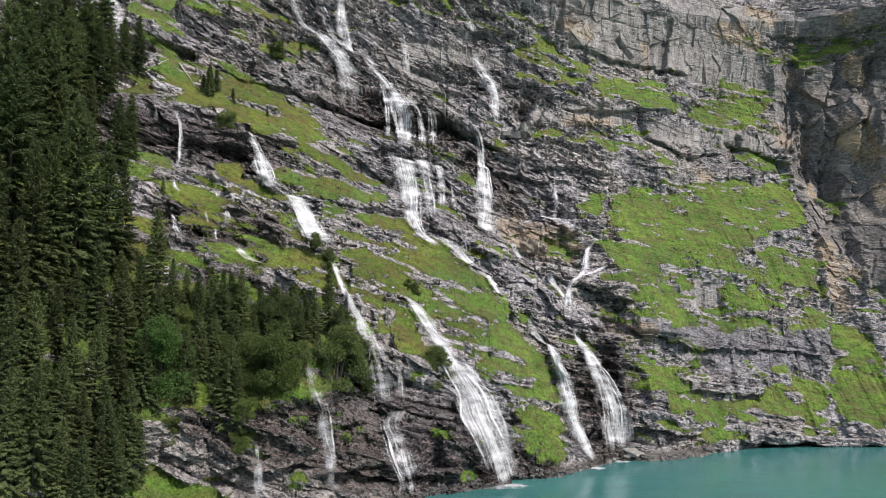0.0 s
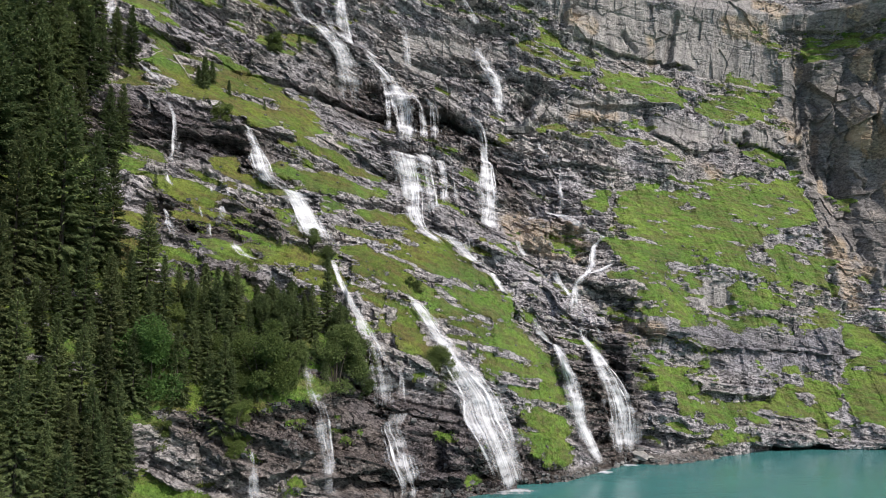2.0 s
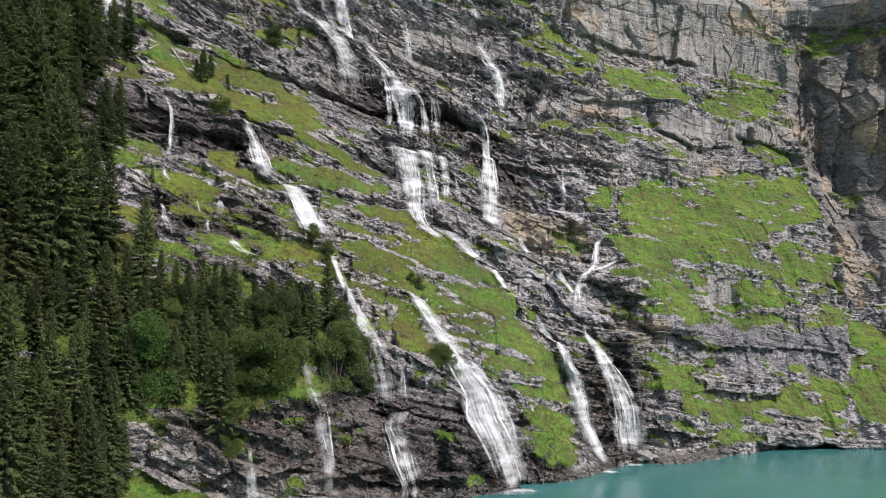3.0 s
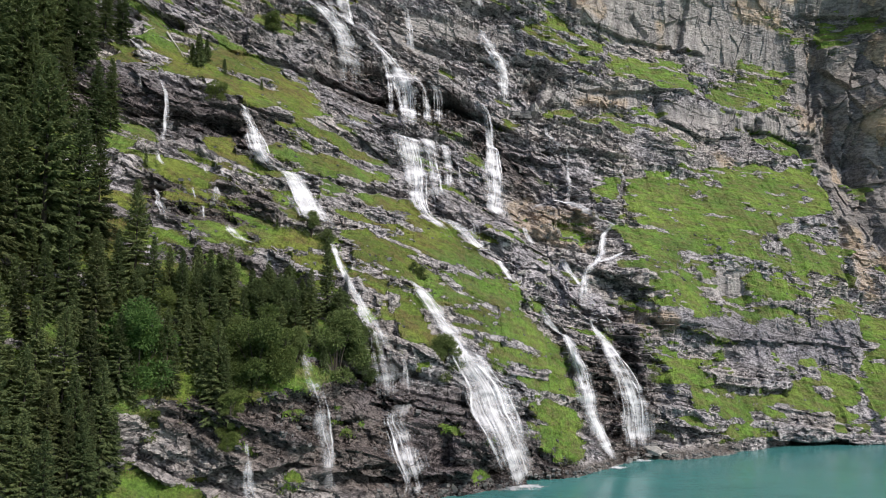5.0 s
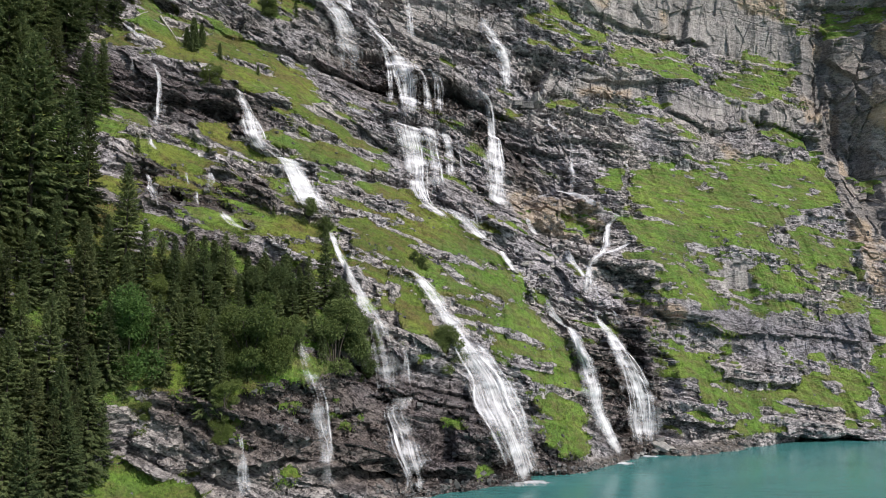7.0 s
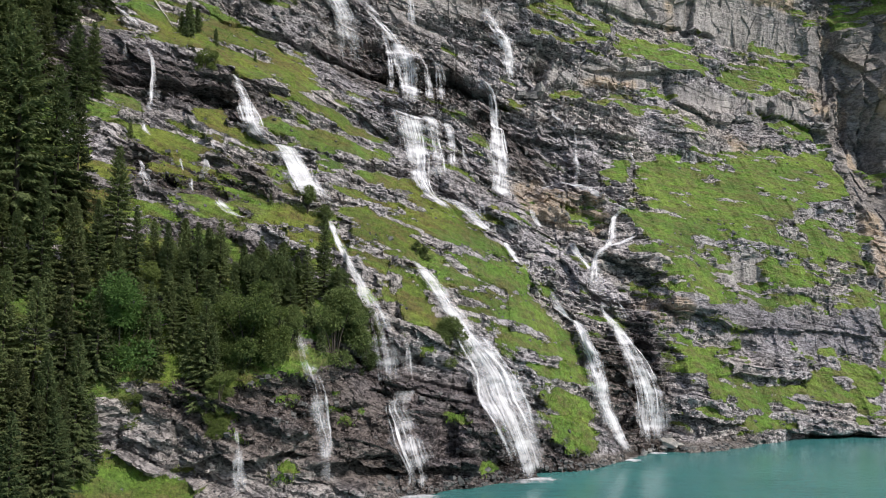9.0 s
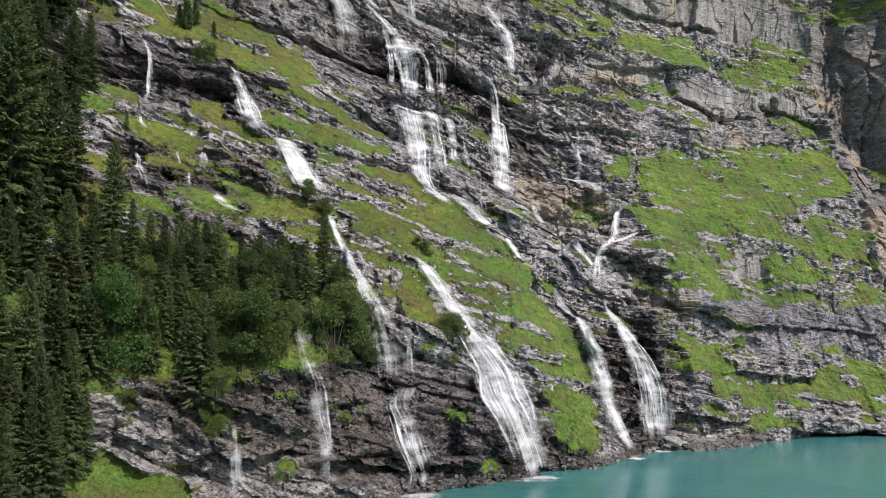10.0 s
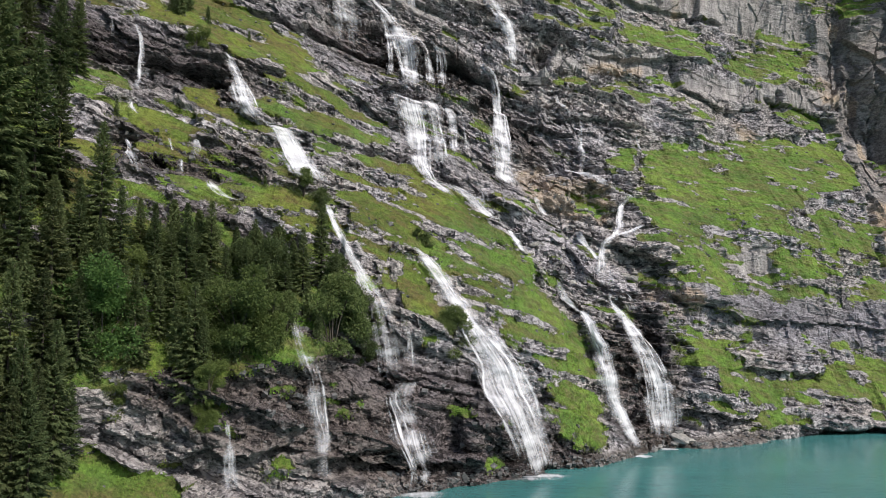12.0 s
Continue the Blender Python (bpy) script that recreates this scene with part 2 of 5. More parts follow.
# outlines of turf over x (across) and z (up), each with how closely it is grown
TURF_OUTLINES = {}
TURF_OUTLINES["cliff_cap"] = (0.5, [(94.8, 96.2), (96.7, 99.2), (99.7, 99.5), (105.3, 97.3), (106.2, 93.5), (103.0, 90.7), (99.4, 89.7), (95.6, 89.0), (94.2, 92.2)])
TURF_OUTLINES["ledge_a"] = (0.88, [(14.9, 85.4), (19.0, 90.6), (25.4, 91.9), (29.3, 88.8), (36.4, 86.4), (36.5, 83.0), (30.3, 82.9), (24.6, 84.1), (18.2, 84.4)])
TURF_OUTLINES["ledge_a_low"] = (0.5, [(18.2, 84.4), (27.4, 83.6), (40.4, 82.8), (45.6, 75.7), (37.8, 77.6), (25.5, 78.4), (17.0, 78.8)])
TURF_OUTLINES["ledge_b"] = (0.94, [(36.2, 85.2), (48.3, 84.7), (55.8, 85.0), (58.0, 79.6), (62.1, 77.6), (70.2, 80.4), (71.6, 84.7), (74.3, 87.0), (80.0, 87.3), (86.6, 86.0), (89.0, 82.9), (86.7, 79.0), (78.3, 73.2), (69.4, 71.2), (61.0, 74.0), (51.6, 74.2), (44.4, 76.6), (39.8, 80.3)])
TURF_OUTLINES["ledge_c"] = (0.88, [(19.1, 66.6), (23.0, 68.0), (27.5, 67.9), (26.9, 64.8), (35.2, 65.8), (43.2, 66.2), (48.1, 64.7), (54.6, 63.2), (60.2, 62.2), (56.1, 59.0), (51.3, 59.1), (47.6, 62.4), (42.9, 63.8), (37.1, 62.2), (30.4, 62.1), (25.4, 62.9), (21.3, 64.3)])
TURF_OUTLINES["ledge_c_up"] = (0.6, [(30.2, 67.8), (37.1, 69.3), (42.9, 70.8), (48.2, 68.1), (40.9, 67.4), (32.8, 67.0)])
TURF_OUTLINES["ledge_d"] = (1, [(68.6, 67.2), (74.9, 68.0), (80.1, 66.0), (84.5, 64.1), (88.4, 60.8), (86.6, 59.5), (81.7, 61.3), (76.0, 63.2), (72.4, 65.4)])
TURF_OUTLINES["meadow"] = (0.97, [(38.2, 52.8), (47.0, 54.3), (53.7, 53.3), (58.8, 55.2), (65.7, 57.2), (72.7, 58.9), (77.6, 57.7), (80.9, 59.2), (86.4, 59.0), (86.7, 55.2), (87.8, 49.9), (87.7, 45.5), (77.4, 44.1), (72.6, 42.3), (66.2, 38.9), (62.1, 37.8), (56.2, 34.3), (52.1, 34.9), (48.5, 34.2), (42.6, 32.7), (37.2, 31.7), (33.6, 34.0), (33.5, 39.0), (35.7, 45.6)])
TURF_OUTLINES["meadow_low"] = (0.58, [(54.7, 32.5), (63.2, 35.2), (75.6, 41.3), (83.5, 43.1), (86.0, 35.3), (82.2, 24.1), (75.7, 20.7), (69.5, 22.8), (63.0, 24.9), (56.6, 27.1)])
TURF_OUTLINES["under_meadow"] = (0.55, [(29.5, 32.2), (37.2, 31.7), (49.6, 33.7), (56.2, 34.3), (56.9, 32.5), (49.9, 30.2), (45.5, 25.6), (53.8, 25.7), (52.8, 23.2), (44.6, 21.2), (40.4, 23.4), (36.9, 26.4), (31.6, 27.5)])
TURF_OUTLINES["tuft_a"] = (1, [(48.8, 32.3), (53.4, 33.1), (51.1, 30.2), (47.9, 29.7)])
TURF_OUTLINES["tuft_b"] = (1, [(55.5, 29.8), (58.2, 31.5), (66.2, 28.4), (64.8, 26.5), (58.6, 28.1)])
TURF_OUTLINES["tuft_c"] = (0.9, [(40.1, 24.2), (48.2, 24.9), (55.2, 26.0), (62.3, 25.1), (59.1, 24.2), (52.8, 23.2), (44.1, 21.6)])
TURF_OUTLINES["east_edge"] = (1, [(82.6, 24.7), (87.2, 25.6), (92.4, 19.6), (91.3, 6.9), (85.6, 2.5), (79.0, 2.7), (76.4, 3.4), (77.4, 8.0), (83.7, 17.4)])
TURF_OUTLINES["east_strip"] = (0.86, [(48.9, 8.8), (54.7, 8.0), (59.6, 8.5), (63.5, 9.2), (68.1, 12.2), (76.2, 12.2), (77.9, 9.0), (76.7, 3.3), (69.4, 2.8), (62.6, 4.2), (56.3, 3.3), (53.4, 4.6), (49.5, 7.2)])
TURF_OUTLINES["east_strip_up"] = (0.6, [(56.3, 12.6), (62.7, 14.8), (67.5, 15.1), (71.5, 12.6), (63.0, 11.2)])
TURF_OUTLINES["shore_slope"] = (0.9, [(33.1, 18.0), (37.7, 17.2), (42.4, 14.4), (45.4, 12.2), (47.7, 9.7), (52.8, 6.2), (53.7, 3.9), (56.7, 0.4), (58.5, -1.8), (50.4, -1.3), (46.3, 0.1), (42.9, 4.2), (41.3, 6.5), (41.3, 9.1), (36.9, 11.5), (33.4, 14.7)])
TURF_OUTLINES["shore_tuft"] = (0.8, [(34.2, 2.0), (36.8, 2.9), (40.8, 2.5), (44.4, 1.2), (42.3, -0.5), (37.7, 0.1)])
TURF_OUTLINES["cliff_tuft"] = (1, [(94.2, 53.2), (98.3, 52.3), (97.8, 49.5), (94.1, 49.8)])
TURF_OUTLINES["moss_ledge"] = (0.9, [(28.7, 50.5), (34.6, 51.9), (34.9, 47.5), (29.4, 45.1), (28.6, 47.0)])
TURF_OUTLINES["dome_moss"] = (0.7, [(21.3, 37.8), (28.6, 38.4), (27.5, 36.1), (21.2, 35.1)])
TURF_OUTLINES["mossy_block"] = (0.55, [(6.9, 37.1), (13.6, 39.3), (15.3, 35.6), (9.6, 33.3)])
TURF_OUTLINES["upper_slope"] = (0.97, [(-40.2, 61.7), (-39.3, 67.0), (-35.6, 66.5), (-30.5, 65.0), (-25.5, 64.5), (-23.0, 62.1), (-24.4, 60.8), (-21.5, 57.8), (-19.6, 55.5), (-21.8, 53.5), (-24.8, 54.3), (-27.0, 54.8), (-28.6, 53.6), (-30.1, 52.6), (-31.2, 54.2), (-33.6, 55.2), (-36.0, 56.0), (-38.0, 57.2)])
TURF_OUTLINES["upper_mix"] = (0.72, [(-27.9, 51.0), (-23.1, 53.0), (-18.5, 52.8), (-14.1, 50.0), (-9.8, 46.9), (-12.8, 46.3), (-17.0, 48.0), (-21.0, 48.7), (-25.3, 48.0)])
TURF_OUTLINES["upper_mix_b"] = (0.66, [(-26.5, 46.6), (-20.8, 47.0), (-14.4, 46.1), (-9.1, 43.6), (-14.0, 42.4), (-18.5, 42.9), (-23.1, 44.1)])
TURF_OUTLINES["nw_slope"] = (1, [(-48.9, 65.6), (-46.6, 67.9), (-43.0, 64.3), (-38.9, 59.2), (-35.9, 56.0), (-38.3, 55.9), (-41.2, 57.1), (-42.6, 59.3), (-44.4, 61.1), (-46.9, 63.0)])
TURF_OUTLINES["nw_slope_low"] = (0.95, [(-51.4, 60.9), (-48.8, 61.9), (-45.2, 59.2), (-43.8, 58.2), (-46.2, 58.0), (-48.1, 57.1)])
TURF_OUTLINES["strip"] = (0.93, [(-26.1, 45.0), (-22.5, 44.3), (-20.2, 43.9), (-17.0, 42.5), (-13.9, 41.3), (-9.9, 41.5), (-6.8, 41.5), (-4.6, 38.7), (-8.6, 37.8), (-12.6, 38.3), (-15.6, 38.6), (-18.3, 39.4), (-20.8, 41.7), (-24.2, 42.9)])
TURF_OUTLINES["mid_slope"] = (0.95, [(-15.7, 33.0), (-12.3, 35.4), (-8.4, 35.1), (-4.3, 35.7), (0.1, 34.3), (4.7, 32.3), (7.9, 29.4), (9.5, 26.1), (12.2, 23.0), (9.0, 22.1), (5.7, 20.2), (2.4, 20.9), (-0.0, 23.9), (-2.8, 25.7), (-5.6, 27.0), (-6.9, 26.3), (-7.3, 23.8), (-7.7, 20.7), (-9.7, 21.3), (-11.5, 25.1), (-13.5, 28.3)])
TURF_OUTLINES["mid_strip"] = (0.6, [(-14.5, 35.8), (-8.5, 37.2), (-3.4, 36.3), (0.2, 35.2), (-3.4, 35.4), (-10.0, 35.0)])
TURF_OUTLINES["mid_low"] = (0.72, [(-0.0, 23.7), (5.7, 20.8), (12.6, 22.2), (17.0, 18.5), (18.6, 14.2), (18.0, 10.1), (12.9, 10.4), (8.5, 11.6), (6.2, 15.3), (3.9, 17.8)])
TURF_OUTLINES["mid_west"] = (0.75, [(-8.3, 24.5), (-6.3, 25.5), (-2.4, 20.8), (0.2, 17.0), (-0.5, 14.1), (-4.1, 17.1), (-7.3, 18.2)])
TURF_OUTLINES["mid_tuft"] = (0.85, [(-7.6, 17.9), (-4.3, 16.8), (-4.1, 14.6), (-7.2, 16.3)])
TURF_OUTLINES["foot_slope"] = (0.86, [(8.2, 9.2), (11.9, 9.8), (16.5, 7.9), (20.5, 5.5), (19.3, 2.3), (16.6, 1.1), (14.3, 0.7), (12.3, 3.8), (10.0, 6.8)])
TURF_OUTLINES["block_top"] = (0.84, [(-3.1, 8.0), (-0.1, 9.1), (3.4, 7.3), (5.8, 5.2), (4.6, 4.7), (1.2, 5.9), (-1.6, 6.4)])
TURF_OUTLINES["block_foot"] = (0.7, [(3.4, 2.2), (6.5, 2.4), (6.5, 1.5), (3.8, 1.4)])
TURF_OUTLINES["tuft_d"] = (0.85, [(-19.0, 9.7), (-17.3, 9.7), (-17.2, 7.2), (-18.5, 8.4)])
TURF_OUTLINES["tuft_e"] = (0.85, [(-13.5, 8.8), (-10.7, 7.9), (-11.1, 7.0), (-13.2, 7.5)])
TURF_OUTLINES["tuft_f"] = (0.9, [(-14.1, 11.0), (-13.1, 10.8), (-13.2, 9.7), (-13.9, 10.0)])
TURF_OUTLINES["tuft_g"] = (0.9, [(-19.7, 3.5), (-17.0, 3.9), (-16.7, 0.9), (-18.8, 0.8)])
TURF_OUTLINES["tuft_h"] = (0.8, [(-21.6, 9.3), (-19.6, 9.6), (-19.5, 8.6), (-21.3, 8.6)])
TURF_OUTLINES["tuft_i"] = (0.9, [(-23.8, 8.6), (-22.3, 9.1), (-21.7, 6.8), (-23.3, 6.8)])
TURF_OUTLINES["west_ledge_a"] = (1, [(-46.7, 48.3), (-44.9, 47.7), (-41.8, 47.0), (-39.8, 44.5), (-40.7, 43.3), (-42.7, 42.4), (-44.5, 42.2), (-46.7, 45.3)])
TURF_OUTLINES["west_ledge_b"] = (0.88, [(-35.9, 47.8), (-32.7, 47.6), (-29.8, 45.2), (-27.1, 43.2), (-24.7, 41.5), (-22.6, 38.0), (-22.4, 35.7), (-26.3, 38.4), (-28.7, 40.8), (-31.7, 42.6), (-34.3, 44.1)])
TURF_OUTLINES["west_ledge_c"] = (0.85, [(-39.4, 40.2), (-37.9, 43.5), (-34.6, 43.0), (-30.9, 42.0), (-27.2, 40.3), (-26.8, 38.3), (-30.2, 39.1), (-34.0, 39.5), (-37.3, 38.3), (-39.3, 38.4)])
TURF_OUTLINES["west_ledge_d"] = (0.9, [(-38.0, 31.3), (-35.4, 32.4), (-31.6, 32.2), (-28.1, 32.0), (-26.0, 33.8), (-22.1, 34.3), (-20.1, 33.4), (-18.2, 31.3), (-16.3, 29.7), (-17.3, 27.0), (-21.3, 27.6), (-23.4, 29.1), (-26.5, 27.8), (-28.9, 28.0), (-32.2, 30.4), (-35.0, 30.4), (-36.8, 29.5)])
TURF_OUTLINES["west_tuft_a"] = (1, [(-43.4, 38.0), (-41.7, 38.1), (-40.0, 34.3), (-41.1, 34.1)])
TURF_OUTLINES["west_tuft_b"] = (1, [(-41.0, 32.1), (-39.0, 32.9), (-38.1, 30.4), (-39.7, 29.8)])
TURF_OUTLINES["west_tuft_c"] = (0.9, [(-28.0, 27.4), (-23.8, 28.1), (-21.9, 26.6), (-25.7, 25.8)])
TURF_OUTLINES["west_mix"] = (0.68, [(-43.8, 42.4), (-40.0, 42.2), (-38.3, 37.8), (-40.5, 36.4), (-43.3, 38.3)])
TURF_OUTLINES["rim_tuft"] = (1, [(-15.5, 25.4), (-14.1, 24.8), (-13.3, 21.7), (-15.3, 21.7)])
TURF_OUTLINES["bank"] = (1, [(-35.0, 4.1), (-34.3, 5.7), (-32.6, 5.6), (-29.7, 4.4), (-26.7, 3.2), (-23.2, 1.7), (-21.8, -0.4), (-34.1, 0.1)])
TURF_OUTLINES["gully_ledge"] = (0.9, [(-34.5, 11.8), (-31.8, 12.2), (-28.5, 11.8), (-27.7, 10.2), (-30.6, 10.0), (-32.8, 10.4)])
TURF_OUTLINES["gully_low"] = (0.8, [(-34.2, 7.7), (-32.4, 8.5), (-30.7, 9.1), (-31.4, 7.5), (-33.0, 6.8)])
TURF_OUTLINES["forest_floor"] = (0.75, [(-59.0, 48.5), (-54.8, 50.1), (-48.4, 43.6), (-43.1, 41.7), (-37.6, 28.8), (-26.4, 26.8), (-20.0, 24.9), (-14.0, 20.6), (-13.3, 14.0), (-21.9, 12.0), (-27.7, 12.2), (-34.2, 11.4), (-33.6, 2.4), (-41.5, 4.3)])
TURF_OUTLINES["left_wide"] = (0.6, [(-44.6, 43.1), (-38.1, 44.3), (-27.1, 43.1), (-21.6, 36.1), (-15.6, 33.2), (-11.8, 25.1), (-17.4, 26.4), (-27.7, 27.5), (-37.1, 28.9), (-42.2, 35.8)])
TURF_OUTLINES["centre_wide"] = (0.62, [(-16.0, 36.5), (-5.2, 38.0), (7.6, 31.5), (13.7, 23.0), (19.2, 13.3), (20.3, 5.9), (12.7, 8.2), (6.1, 14.7), (-0.0, 20.9), (-9.0, 23.7)])
TURF_OUTLINES["east_wide"] = (0.55, [(31.1, 32.3), (57.6, 34.9), (88.5, 42.2), (83.6, 21.9), (64.9, 21.7), (49.6, 21.6), (37.7, 25.4)])
TURF_OUTLINES["top_a"] = (1, [(-55.9, 78.1), (-53.4, 80.1), (-51.2, 83.8), (-46.5, 82.4), (-47.9, 78.1), (-48.9, 73.8), (-51.9, 73.8)])
TURF_OUTLINES["top_b"] = (0.9, [(-42.1, 83.7), (-40.5, 87.7), (-36.4, 86.7), (-31.0, 83.2), (-31.4, 80.2), (-36.6, 81.7)])
TURF_OUTLINES["top_c"] = (0.5, [(-34.3, 76.2), (-29.6, 78.7), (-26.5, 75.4), (-28.7, 70.9), (-32.5, 71.5)])
# ochre stains, wet rock with some painted shade, smooth faces and clefts as strokes: x, z, x, z, half width
OCHRE = [(89.6, 41.8, 88.0, 27.0, 1.5),
    (33.8, 21.3, 37.6, 20.8, 1.5),
    (33.7, 19.7, 36.6, 19.5, 0.8),
    (31.5, 96.2, 35.3, 94.8, 1.9),
    (51.7, 93.7, 52.0, 88.2, 0.8),
    (73.8, 100.8, 83.1, 99.5, 2.1),
    (63.1, 59.0, 65.1, 57.9, 1.6),
    (83.9, 107.8, 87.7, 105.6, 2.1),
    (87.5, 74.2, 88.3, 68.7, 1.3),
    (101.6, 68.8, 102.5, 67.5, 1.4),
    (28.3, 69.7, 40.0, 70.8, 0.9),
    (15.2, 40.8, 23.2, 38.7, 3.3)]
WET = [(-23.5, 13.9, 9.4, -1.0, 5.8),
    (22.0, 12.8, 28.7, 1.5, 3.5),
    (-46.2, 52.1, -31.3, 48.9, 3.5),
    (-36.8, 36.6, -26.8, 34.8, 2.8),
    (29.7, 17.0, 29.5, 0.7, 3.1),
    (-16.2, 65.6, -0.5, 62.1, 4.0),
    (-1.9, 7.7, 7.9, 0.4, 2.4),
    (-30.4, 27.6, -17.2, 17.0, 3.1),
    (6.7, 56.4, 13.6, 50.0, 2.9)]
# damp rock; the stroke from (-44.8, 76.5) also paints a hollow's shade
DAMP_AND_SHADE = [(-36.0, 7.0, -18.0, 3.0, 4.0),
    (-44.8, 76.5, -26.1, 67.7, 4.1),
    (-51.2, 70.4, -44.5, 69.7, 2.4),
    (96.3, 81.6, 92.2, 63.5, 2.6),
    (-30.4, 84.9, -16.6, 65.5, 5.0),
    (-16.7, 76.3, -2.8, 59.6, 5.6),
    (-8.9, 51.3, 4.8, 40.7, 5.2),
    (7.3, 85.4, 12.2, 70.1, 2.5),
    (5.5, 60.2, 20.6, 45.2, 5.3),
    (-24.8, 72.5, -2.9, 64.7, 3.9)]
SLABS = [(34.6, 94.8, 58.0, 93.6, 4.5),
    (58.4, 95.5, 80.8, 90.5, 5.5),
    (28.0, 99.7, 48.6, 100.0, 3.4),
    (28.2, 72.1, 43.0, 72.9, 1.8),
    (50.3, 68.6, 87.0, 69.4, 2.2),
    (95.9, 86.7, 96.7, 43.6, 6.3),
    (108.4, 84.4, 100.4, 38.8, 6.8),
    (61.6, 105.4, 106.4, 101.3, 3.2),
    (21.6, 70.5, 28.3, 69.7, 1.5),
    (48.7, 28.7, 56.0, 29.0, 2.1),
    (-7.8, 81.8, 12.5, 83.0, 1.7),
    (-11.3, 78.1, -2.9, 74.0, 1.4)]
CRAG = [(97.0, 88.0, 95.5, 44.0, 6.0),
    (108.4, 86.0, 100.4, 38.8, 7.5),
    (118.0, 96.0, 112.0, 40.0, 7.5),
    (96.0, 97.0, 116.0, 97.0, 5.0)]
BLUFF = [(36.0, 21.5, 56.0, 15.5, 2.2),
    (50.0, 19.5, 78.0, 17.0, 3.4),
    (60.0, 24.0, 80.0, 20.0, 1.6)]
CLEFTS = [(93.7, 92.3, 89.7, 59.7, 0.9),
    (100.6, 80.6, 96.4, 46.8, 1.0),
    (109.0, 90.3, 102.7, 49.2, 1.0),
    (58.9, 101.0, 55.7, 87.5, 0.6),
    (44.3, 94.5, 47.5, 90.3, 0.4),
    (94.8, 73.7, 92.4, 58.3, 0.7),
    (28.9, 101.6, 28.1, 94.5, 0.5),
    (88.2, 43.5, 83.2, 27.0, 0.6),
    (59.1, 65.6, 59.8, 62.8, 0.5),
    (47.6, 73.4, 47.6, 66.7, 0.4),
    (74.9, 69.8, 72.5, 64.9, 0.4),
    (95.8, 40.7, 93.0, 27.1, 0.7)]
# overhanging edges: depth, and their line over x and z
UNDERCUTS = [
    (4.0, [(-24.7, 65.6), (-19.3, 63.9), (-11.2, 63.0), (-0.6, 65.6), (3.9, 63.6), (12.5, 60.3)]),
    (3.5, [(-52.9, 69.6), (-48.6, 72.0), (-44.0, 70.7)]),
    (2.6, [(-40.5, 67.4), (-33.1, 66.6), (-29.0, 65.9), (-23.8, 64.9)]),
    (2.0, [(-45.5, 49.0), (-40.5, 50.1), (-34.6, 50.6), (-29.0, 47.4)]),
    (1.4, [(-39.1, 37.7), (-33.2, 38.8), (-27.4, 37.8)]),
    (1.2, [(-37.8, 34.8), (-33.2, 35.7), (-26.9, 35.2)]),
    (2.0, [(30.8, 91.3), (41.0, 89.9), (53.2, 88.2), (62.9, 88.3)]),
    (3.0, [(5.8, 89.8), (10.6, 90.3), (16.4, 90.5)]),
]
UNDERCUTS += [
    (1.6, [(-8.5, 77.4), (-0.6, 75.4), (6.5, 76.4), (12.6, 75.5)]),
    (1.6, [(10.1, 75.6), (14.7, 77.3), (20.3, 76.9)]),
    (1.6, [(27.8, 72.4), (37.6, 73.8), (47.1, 74.5), (61.2, 74.7)]),
    (1.8, [(48.2, 66.9), (57.1, 63.0), (67.8, 64.9)]),
    (2.4, [(71.5, 68.7), (81.6, 66.1), (88.4, 63.4)]),
    (2.0, [(18.9, 56.6), (26.0, 56.3), (37.8, 56.9)]),
    (2.6, [(10.5, 53.9), (16.6, 54.7), (22.3, 53.3)]),
    (3.0, [(26.6, 30.5), (30.5, 28.7), (36.5, 26.9)]),
]
UNDERCUTS += [
    (2.4, [(34.8, 22.4), (39.9, 20.2), (50.2, 17.5), (57.1, 18.3)]),
    (1.6, [(57.1, 18.3), (68.5, 17.4), (76.9, 16.1)]),
    (1.6, [(42.4, 10.7), (50.0, 10.0), (55.4, 9.0)]),
    (2.6, [(55.8, 1.2), (66.1, -0.6), (78.7, -1.0), (85.1, -1.2)]),
    (2.2, [(32.0, 4.7), (39.0, 3.8), (46.5, 2.7)]),
    (2.2, [(-14.3, 3.8), (-6.8, 2.2), (0.2, 1.0)]),
    (2.2, [(-27.0, 4.3), (-23.5, 5.7), (-20.0, 4.6), (-16.2, 4.5)]),
    (1.6, [(-10.9, 10.7), (-7.7, 10.2), (-4.0, 10.3)]),
]
UNDERCUTS += [
    (1.4, [(-16.9, 8.2), (-13.8, 8.2), (-10.2, 8.5)]),
    (1.8, [(-14.0, 15.3), (-10.5, 13.8), (-4.5, 14.2)]),
    (1.2, [(-19.8, 42.4), (-13.9, 42.0), (-6.8, 42.1)]),
    (1.4, [(-9.7, 54.6), (-3.7, 54.6), (0.9, 54.2)]),
    (1.4, [(7.0, 54.6), (11.8, 56.1), (18.9, 55.8)]),
    (1.5, [(87.7, 101.1), (97.5, 100.4), (107.6, 95.6)]),
    (1.8, [(18.3, 32.2), (24.3, 30.4), (28.9, 29.7)]),
    (1.2, [(23.4, 22.8), (27.3, 22.2), (30.5, 20.9)]),
]
